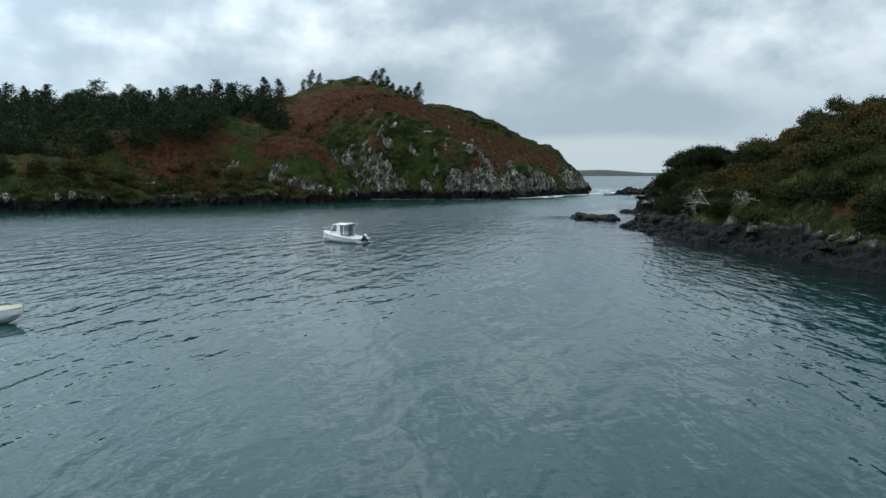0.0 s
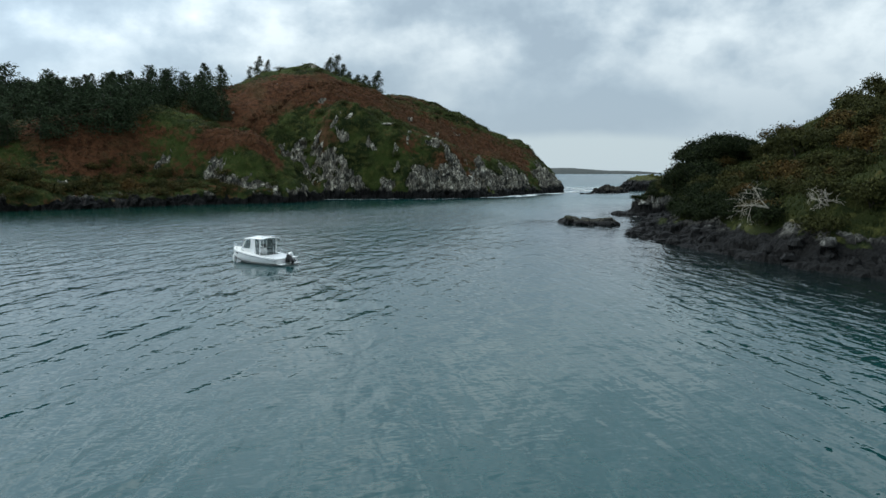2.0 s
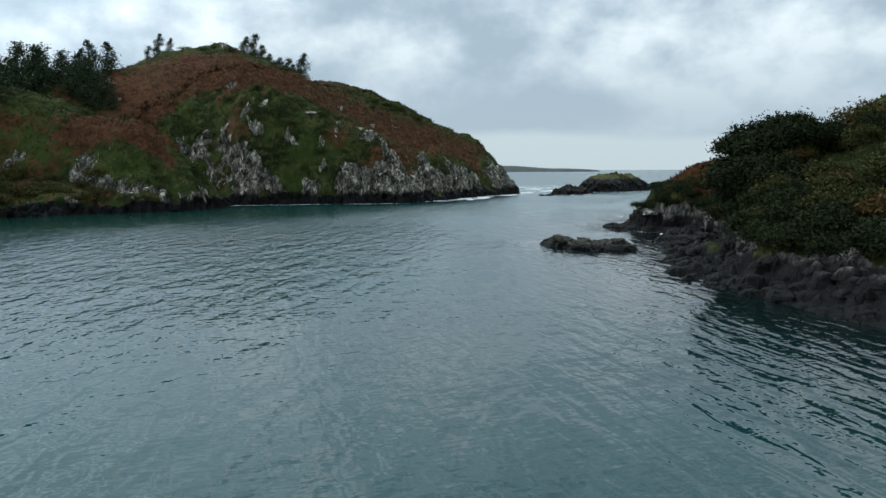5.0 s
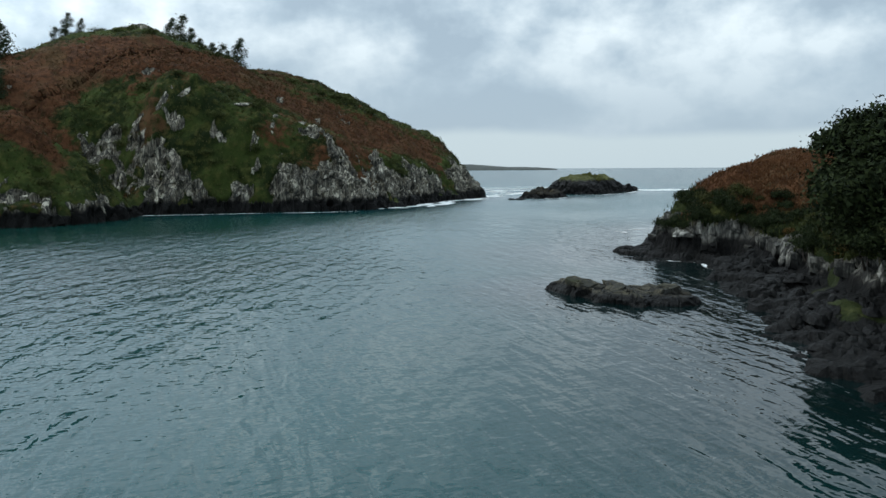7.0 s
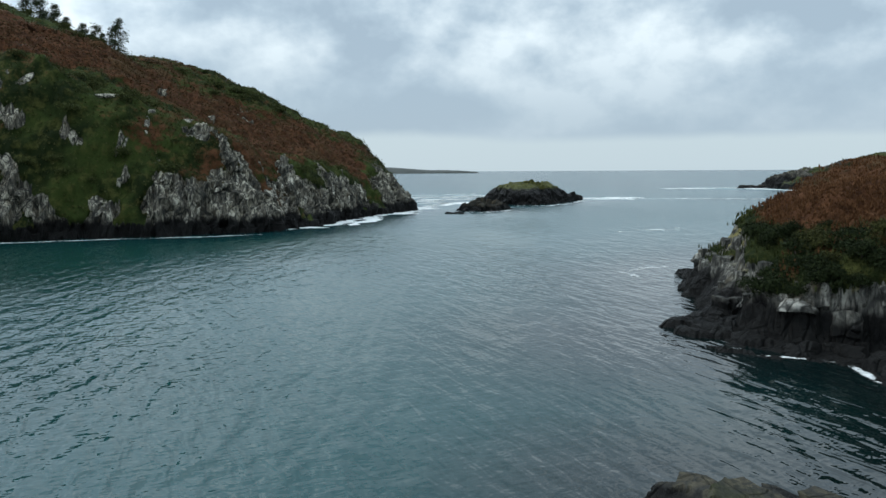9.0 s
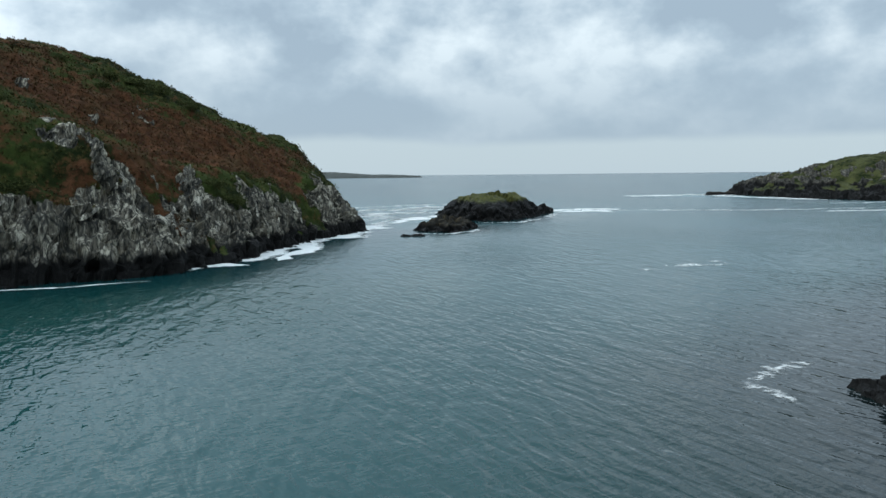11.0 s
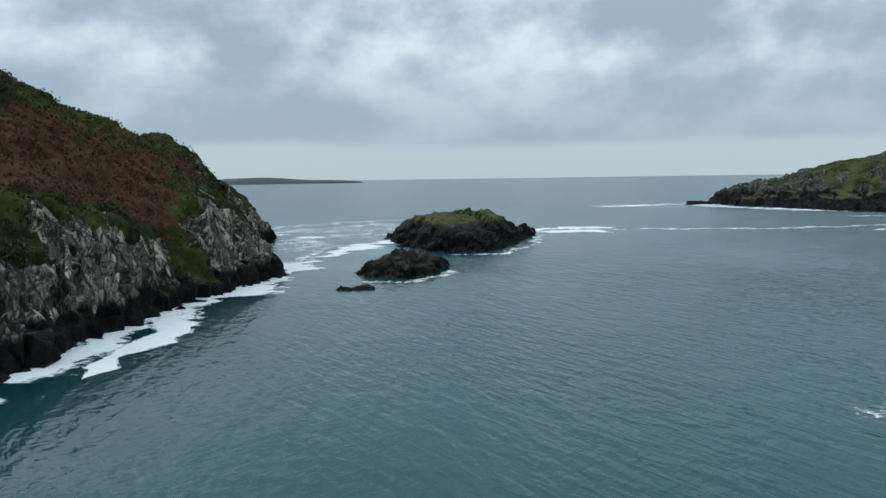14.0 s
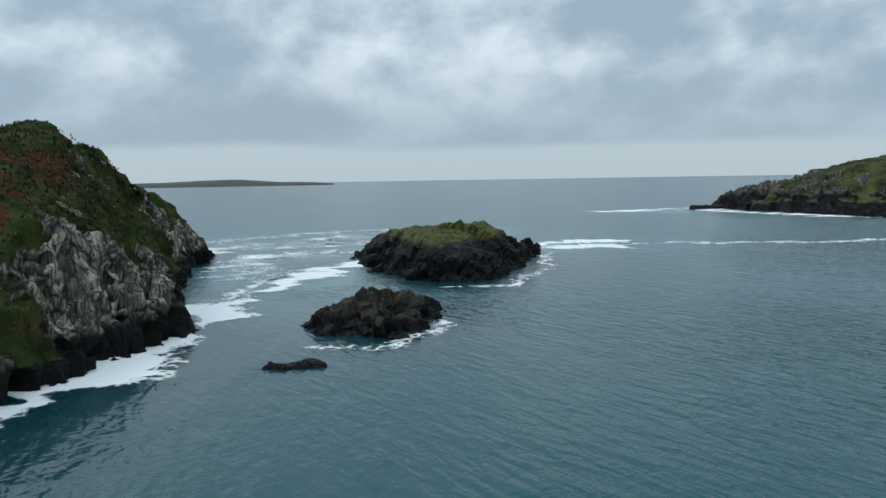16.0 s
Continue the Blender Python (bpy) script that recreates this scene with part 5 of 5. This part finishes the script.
def bare_branches(x, y, z, reach, seed):
    """A leafless shrub: pale forking limbs that lean out over the rocks."""
    g = np.random.default_rng(seed)
    pieces = []

    def limb(p, d, length, r, depth):
        pts = [p]
        for _ in range(4):
            d = d + g.normal(size=3) * 0.28
            d /= np.linalg.norm(d)
            pts.append(pts[-1] + d * length / 4)
        pieces.append(tube(pts, np.linspace(r, r * 0.55, 5), 5))
        if depth:
            for _ in range(3):
                k = g.integers(2, 5)
                limb(pts[k], d + g.normal(size=3) * 0.65, length * g.uniform(0.5, 0.75), r * 0.55, depth - 1)

    for _ in range(4):
        limb(np.array([0, 0, -1.2]), np.array([-1.0, g.uniform(-0.7, 0.5), g.uniform(0.3, 0.8)]), reach, 0.035, 3)
    ob = new("bare_shrub", mesh_of("bare_shrub", *joined(pieces), [M_DEADWOOD]))
    ob.matrix_world = pose(x, y, z)
    return tagged(ob, "leafless shrub with bleached pale branches over the rocks", "shrub")


bare_branches(24.6, 79.6, 4.9, 1.7, 3)
bare_branches(27.2, 76.8, 5.2, 1.0, 8)


# ---- boats ----
M_GEL = plain("white_gelcoat", (0.88, 0.88, 0.86), 0.25, grime=0.03)
M_DECK = plain("nonslip_deck", (0.70, 0.69, 0.64), 0.6, grime=0.06)
M_CREAM = plain("cream_cover", (0.55, 0.50, 0.34), 0.8, grime=0.1)
M_BLACK = plain("black_plastic", (0.015, 0.015, 0.016), 0.35, grime=0.1)
M_STRIPE = plain("grey_stripe", (0.22, 0.24, 0.27), 0.4, grime=0.1)
M_STEEL = plain("stainless_rail", (0.62, 0.63, 0.64), 0.22, 1.0, 0.05)
M_SEAT = plain("grey_seat", (0.20, 0.20, 0.20), 0.7, grime=0.1)
M_FENDER = plain("fender_vinyl", (0.74, 0.74, 0.72), 0.45, grime=0.08)
M_ROPE = plain("mooring_rope", (0.35, 0.33, 0.28), 0.9, grime=0.15)


def glass():
    n = Nodes("tinted_glass")
    n.b.inputs["Transmission Weight"].default_value = 0.9
    n.b.inputs["IOR"].default_value = 1.45
    return n.end(n.mix(n.noise(n.pos(local=True), 2.0, 2), (0.42, 0.48, 0.48), (0.52, 0.57, 0.57)), 0.04)


M_GLASS = glass()


def loft(sections):
    """Quads between sections that have the same number of points."""
    s = np.array(sections, float)
    n, k = s.shape[:2]
    idx = np.arange(n * k).reshape(n, k)
    return s.reshape(-1, 3), np.stack([idx[:-1, :-1], idx[1:, :-1], idx[1:, 1:], idx[:-1, 1:]], -1).reshape(-1, 4)


def box(size, at=(0, 0, 0), bevel=0.02, turn=(0, 0, 0), taper=1.0):
    """A bevelled block as a bmesh."""
    bm = bmesh.new()
    bmesh.ops.create_cube(bm, size=1)
    for v in bm.verts:
        k = taper if v.co.z > 0 else 1.0
        v.co = Vector((v.co.x * size[0] * k, v.co.y * size[1] * k, v.co.z * size[2]))
    if bevel:
        bmesh.ops.bevel(bm, geom=bm.edges[:], offset=bevel, segments=2, affect="EDGES")
    bm.transform(pose(*at, *turn))
    return bm


def slab_of(corners, thick):
    """A thin panel with the given corners, thickened to both sides."""
    bm = bmesh.new()
    c = [Vector(p) for p in corners]
    nrm = (c[1] - c[0]).cross(c[2] - c[0]).normalized() * thick / 2
    a, b = [bm.verts.new(p + nrm) for p in c], [bm.verts.new(p - nrm) for p in c]
    bm.faces.new(a), bm.faces.new(b[::-1])
    for k in range(len(c)):
        bm.faces.new((a[k], b[k], b[(k + 1) % len(c)], a[(k + 1) % len(c)]))
    bmesh.ops.recalc_face_normals(bm, faces=bm.faces)
    return bm


def rail(name, points, r, parent, material, label=""):
    return part(name, mesh_of(name, *tube(points, [r] * len(points), 8), [material]), parent, label)


def hull_sections(xs, half, sheer, keel, chine):
    out = []
    for x, h, s, k, c in zip(xs, half, sheer, keel, chine):
        side = [(x, h * 0.99, s), (x, h, s - 0.05), (x, h * 0.97, s - 0.18), (x, h * 0.94, s * 0.55), (x, h * 0.86, c), (x, h * 0.45, (c + k) / 2), (x, 0, k)]
        out.append(side + [(a, -b, z) for a, b, z in side[-2::-1]])
    return out


def motor_boat(x, y, heading):
    """A small pilothouse fishing cruiser, 5.4 m long, bow along its own +x."""
    boat = new("motor_boat")
    xs = [-2.45, -2.0, -1.0, 0.0, 1.0, 1.7, 2.25, 2.62, 2.85]
    half = [1.04, 1.07, 1.10, 1.10, 1.02, 0.84, 0.56, 0.27, 0.03]
    sheer = [0.58, 0.61, 0.72, 0.84, 0.96, 1.04, 1.10, 1.14, 1.16]
    keel = [-0.22, -0.24, -0.26, -0.26, -0.22, -0.12, 0.08, 0.46, 1.0]
    chine = [0.10, 0.10, 0.10, 0.12, 0.18, 0.28, 0.44, 0.68, 1.06]
    sec = hull_sections(xs, half, sheer, keel, chine)
    co, f = loft(sec)
    hull = part("hull", mesh_of("hull", co, f, [M_GEL]), boat, "white moulded hull")
    m = hull.modifiers.new("thick", "SOLIDIFY")
    m.thickness, m.offset = 0.03, -1
    bm = bmesh.new()
    bm.faces.new([bm.verts.new(p) for p in sec[0]])
    bmesh.ops.solidify(bm, geom=bm.faces[:], thickness=0.05)
    part("transom", bm_mesh("transom", bm, M_GEL), boat)
    for s in (1, -1):
        line = [(a, s * (h * 0.985 + 0.012), z - 0.14) for a, h, z in zip(xs[:-1], half, sheer)]
        rail("rubbing_strake", line, 0.018, boat, M_STRIPE, "grey rubbing strip along the hull")
        line = [(a, s * (h * 0.885 + 0.014), c + 0.05) for a, h, c in zip(xs[:-2], half, chine)]
        rail("boot_stripe", line, 0.022, boat, M_BLACK, "dark line just above the water")
    # foredeck, cockpit floor, side decks
    dk = [[(a, h * 0.98 * k, z + 0.07 * (1 - k * k)) for k in np.linspace(-1, 1, 9)] for a, h, z in zip(xs[3:], half[3:], sheer[3:])]
    co, f = loft(dk)
    part("foredeck", mesh_of("foredeck", co, f, [M_DECK]), boat, "pale deck forward of the wheelhouse")
    part("cockpit_floor", bm_mesh("cockpit_floor", box((2.5, 1.95, 0.05), (-1.15, 0, 0.24), 0.01), M_DECK), boat)
    for s in (1, -1):
        part("side_deck", bm_mesh("side_deck", box((2.6, 0.22, 0.07), (-1.15, s * 0.97, 0.705), 0.02, (0, -6.5, 0)), M_GEL), boat)
        part("cockpit_side", bm_mesh("cockpit_side", box((2.4, 0.04, 0.40), (-1.15, s * 0.87, 0.47), 0.01, (0, -4, 0)), M_GEL), boat)
    part("aft_deck", bm_mesh("aft_deck", box((1.50, 1.95, 0.07), (-1.70, 0, 0.63), 0.025, (0, -6.5, 0)), M_GEL), boat)
    part("aft_bench", bm_mesh("aft_bench", box((0.5, 1.5, 0.34), (-1.66, 0, 0.42), 0.04), M_GEL), boat)
    for s in (1, -1):
        part("swim_platform", bm_mesh("swim_platform", box((0.45, 0.62, 0.08), (-2.62, s * 0.62, 0.16), 0.025), M_GEL), boat)
    # wheelhouse: coaming, pillars, roof, glass
    hw, top = 0.80, 2.03
    part("coaming", bm_mesh("coaming", box((1.70, 1.62, 0.46), (0.54, 0, 1.02), 0.06, taper=0.95), M_GEL), boat)
    for s in (1, -1):
        part("cabin_side", bm_mesh("cabin_side", slab_of([(-0.28, s * hw, 0.62), (0.30, s * hw, 0.62), (0.22, s * (hw - 0.05), top - 0.05), (-0.16, s * (hw - 0.05), top - 0.05)], 0.05), M_GEL), boat)
        part("front_pillar", bm_mesh("front_pillar", slab_of([(1.28, s * 0.68, 1.03), (1.36, s * 0.66, 1.03), (0.90, s * 0.62, top - 0.04), (0.80, s * 0.64, top - 0.04)], 0.06), M_GEL), boat)
        part("aft_pillar", bm_mesh("aft_pillar", box((0.07, 0.09, 1.3), (-0.62, s * 0.74, 1.27), 0.02, (0, -3, 0)), M_GEL), boat)
        w = part("side_window", bm_mesh("side_window", slab_of([(0.27, s * (hw - 0.005), 1.24), (1.16, s * 0.70, 1.20), (0.80, s * 0.655, top - 0.10), (0.24, s * (hw - 0.045), top - 0.10)], 0.015), M_GLASS), boat, "dark tinted side window")
        rail("window_frame", [(0.27, s * hw, 1.23), (1.17, s * 0.705, 1.19), (0.80, s * 0.66, top - 0.09), (0.24, s * (hw - 0.04), top - 0.09), (0.27, s * hw, 1.23)], 0.018, w, M_GEL)
        part("aft_window", bm_mesh("aft_window", slab_of([(-0.58, s * 0.745, 0.72), (-0.30, s * 0.79, 0.72), (-0.16, s * 0.755, top - 0.10), (-0.60, s * 0.735, top - 0.10)], 0.012), M_GLASS), boat, "clear side screen beside the cockpit")
    part("windscreen", bm_mesh("windscreen", slab_of([(1.33, 0.64, 1.06), (1.33, -0.64, 1.06), (0.86, -0.60, top - 0.08), (0.86, 0.60, top - 0.08)], 0.015), M_GLASS), boat, "raked tinted windscreen")
    rail("windscreen_mullion", [(1.345, 0, 1.05), (0.87, 0, top - 0.06)], 0.025, boat, M_GEL)
    rs = []
    for a in np.linspace(-1.0, 1.06, 12):
        u = (a - 0.03) / 1.03
        wdt = 0.80 * (1 - 0.10 * max(u, 0) ** 3) * (1 - 0.02 * u)
        rs.append([(a, wdt * k, top + 0.02 + 0.10 * (1 - abs(k) ** 3) - 0.10 * max(u, 0) ** 2 - 0.02 * u * u) for k in np.linspace(-1, 1, 11)])
    co, f = loft(rs)
    roof = part("roof", mesh_of("roof", co, f, [M_GEL]), boat, "white rounded wheelhouse roof")
    m = roof.modifiers.new("thick", "SOLIDIFY")
    m.thickness, m.offset = 0.05, -1
    part("roof_hatch", bm_mesh("roof_hatch", box((0.45, 0.5, 0.04), (0.25, 0, top + 0.125), 0.015), M_DECK), roof)
    for s in (1, -1):
        rail("grab_rail", [(-0.7, s * 0.55, top + 0.10), (-0.65, s * 0.55, top + 0.17), (0.35, s * 0.55, top + 0.17), (0.4, s * 0.55, top + 0.10)], 0.012, roof, M_STEEL)
    # aft bulkhead with sliding door, seats and helm inside
    part("bulkhead", bm_mesh("bulkhead", box((0.04, 0.62, 1.2), (-0.30, -0.46, 1.22), 0.01), M_GLASS), boat, "glazed bulkhead of the wheelhouse")
    for yy in (-0.76, -0.16, 0.14, 0.72):
        part("door_post", bm_mesh("door_post", box((0.05, 0.05, 1.30), (-0.30, yy, 1.22), 0.01), M_GEL), boat)
    part("helm_console", bm_mesh("helm_console", box((0.40, 0.62, 0.75), (0.95, -0.35, 0.75), 0.05), M_BLACK), boat)
    for s in (1, -1):
        seat = part("seat", bm_mesh("seat", box((0.45, 0.5, 0.14), (0.35, s * 0.42, 0.98), 0.05), M_SEAT), boat, "grey helm seat")
        part("seat_back", bm_mesh("seat_back", box((0.12, 0.5, 0.5), (0.12, s * 0.42, 1.26), 0.05, (0, -8, 0)), M_SEAT), seat)
        part("seat_base", bm_mesh("seat_base", box((0.3, 0.34, 0.68), (0.33, s * 0.42, 0.58), 0.03), M_GEL), seat)
    # rails
    bowline = [(0.95, 1.0), (1.7, 0.82), (2.25, 0.55), (2.6, 0.26), (2.78, 0.0)]
    pts = [(a, h * 0.93, 1.42 + 0.05 * k) for k, (a, h) in enumerate(bowline)]
    pts = [(0.75, 0.98, 0.93)] + pts + [(a, -b, c) for a, b, c in pts[-2::-1]] + [(0.75, -0.98, 0.93)]
    pulpit = rail("bow_rail", pts, 0.016, boat, M_STEEL, "stainless bow rail")
    for a, h in bowline[:-1]:
        for s in (1, -1):
            k = np.interp(a, xs, sheer)
            rail("stanchion", [(a, s * h * 0.93, k - 0.02), (a, s * h * 0.93, 1.46)], 0.012, pulpit, M_STEEL)
    for s in (1, -1):
        rail("stern_rail", [(-0.75, s * 0.98, 0.76), (-0.85, s * 0.98, 1.06), (-1.35, s * 0.98, 1.02), (-1.45, s * 0.98, 0.69)], 0.014, boat, M_STEEL)
        part("cleat", bm_mesh("cleat", box((0.16, 0.03, 0.04), (-2.15, s * 0.95, 0.645), 0.01), M_STEEL), boat)
    part("porthole", bm_mesh("porthole", box((0.24, 0.03, 0.09), (1.55, 0.875, 0.80), 0.03, (0, -6, -14)), M_BLACK), boat, "small dark porthole in the bow")
    part("porthole", bm_mesh("porthole", box((0.24, 0.03, 0.09), (1.55, -0.875, 0.80), 0.03, (0, -6, 14)), M_BLACK), boat, "small dark porthole in the bow")
    # outboard, tilted clear of the water
    ob = new("outboard")
    ob.parent = boat
    part("bracket", bm_mesh("bracket", box((0.22, 0.30, 0.42), (-2.55, 0.0, 0.46), 0.03), M_BLACK), ob, "black clamp bracket")
    part("cowl", bm_mesh("cowl", box((0.34, 0.34, 0.46), (-2.68, -0.10, 0.84), 0.09, (0, -24, 0), 0.88), M_GEL, True), ob, "white engine cowl")
    part("leg", bm_mesh("leg", box((0.26, 0.24, 0.66), (-2.80, 0.06, 0.62), 0.05, (0, 42, 0)), M_BLACK), ob, "black tilted leg")
    part("gearcase", bm_mesh("gearcase", box((0.46, 0.10, 0.12), (-3.05, 0.02, 0.30), 0.04, (0, 42, 0)), M_BLACK), ob)
    for k in range(3):
        part("propeller_blade", bm_mesh("propeller_blade", box((0.02, 0.09, 0.16), (-3.20, 0.02 + 0.09 * math.sin(2.1 * k), 0.44 + 0.09 * math.cos(2.1 * k)), 0.008, (120 * k, 42, 0)), M_BLACK), ob)
    boat.matrix_world = pose(x, y, 0.0, 0, 0, heading)
    boat.scale = (0.97, 0.98, 0.84)
    tagged(boat, "white pilothouse motor boat with tilted outboard, moored on calm water", "boat")
    m = pose(x, y, 0, 0, 0, heading)
    co, f = tube([(0, 0, 0.02), (0, 0, 0.06), (0, 0, 0.12), (0, 0, 0.44), (0, 0, 0.52), (0, 0, 0.58)], [0.02, 0.10, 0.12, 0.12, 0.09, 0.02], 12)
    fd = tagged(new("fender", mesh_of("fender", co, f, [M_FENDER])), "white cylindrical fender hanging at the bow of the boat", "fender")
    fd.matrix_world = m @ pose(2.09, 0.57, 0.0)
    rail("lanyard", [(0, 0, 0.56), (0.02, -0.06, 0.95)], 0.008, fd, M_ROPE)
    return boat


motor_boat(-9.6, 81.1, 143)


def dinghy(x, y, heading):
    """A small white open boat with a cream cover over its foredeck."""
    boat = new("small_boat")
    xs = [-2.1, -1.4, -0.5, 0.4, 1.1, 1.6, 1.95, 2.1]
    half = [0.72, 0.80, 0.86, 0.84, 0.70, 0.48, 0.22, 0.03]
    sheer = [0.50, 0.50, 0.52, 0.56, 0.62, 0.67, 0.71, 0.73]
    keel = [-0.15, -0.17, -0.18, -0.17, -0.10, 0.04, 0.26, 0.55]
    chine = [0.08, 0.08, 0.08, 0.11, 0.18, 0.28, 0.45, 0.64]
    co, f = loft(hull_sections(xs, half, sheer, keel, chine))
    hull = part("hull", mesh_of("hull", co, f, [M_GEL]), boat)
    m = hull.modifiers.new("thick", "SOLIDIFY")
    m.thickness, m.offset = 0.04, -1
    bm = bmesh.new()
    bm.faces.new([bm.verts.new(p) for p in hull_sections(xs[:1], half, sheer, keel, chine)[0]])
    bmesh.ops.solidify(bm, geom=bm.faces[:], thickness=0.05)
    part("transom", bm_mesh("transom", bm, M_GEL), boat)
    dk = [[(a, h * 0.93 * k, z + 0.12 * (1 - k * k)) for k in np.linspace(-1, 1, 9)] for a, h, z in zip(xs, half, sheer)]
    co, f = loft(dk)
    part("cover", mesh_of("cover", co, f, [M_CREAM]), boat, "cream canvas cover")
    for s in (1, -1):
        rail("gunwale", [(a, s * h, z) for a, h, z in zip(xs, half, sheer)], 0.035, boat, M_GEL)
    part("cleat", bm_mesh("cleat", box((0.14, 0.04, 0.05), (1.6, 0, 0.80), 0.01), M_BLACK), boat)
    boat.matrix_world = pose(x, y, 0, 0, 0, heading)
    return tagged(boat, "small white moored boat under a cream canvas cover", "boat")


dinghy(-20.5, 40.2, 8)
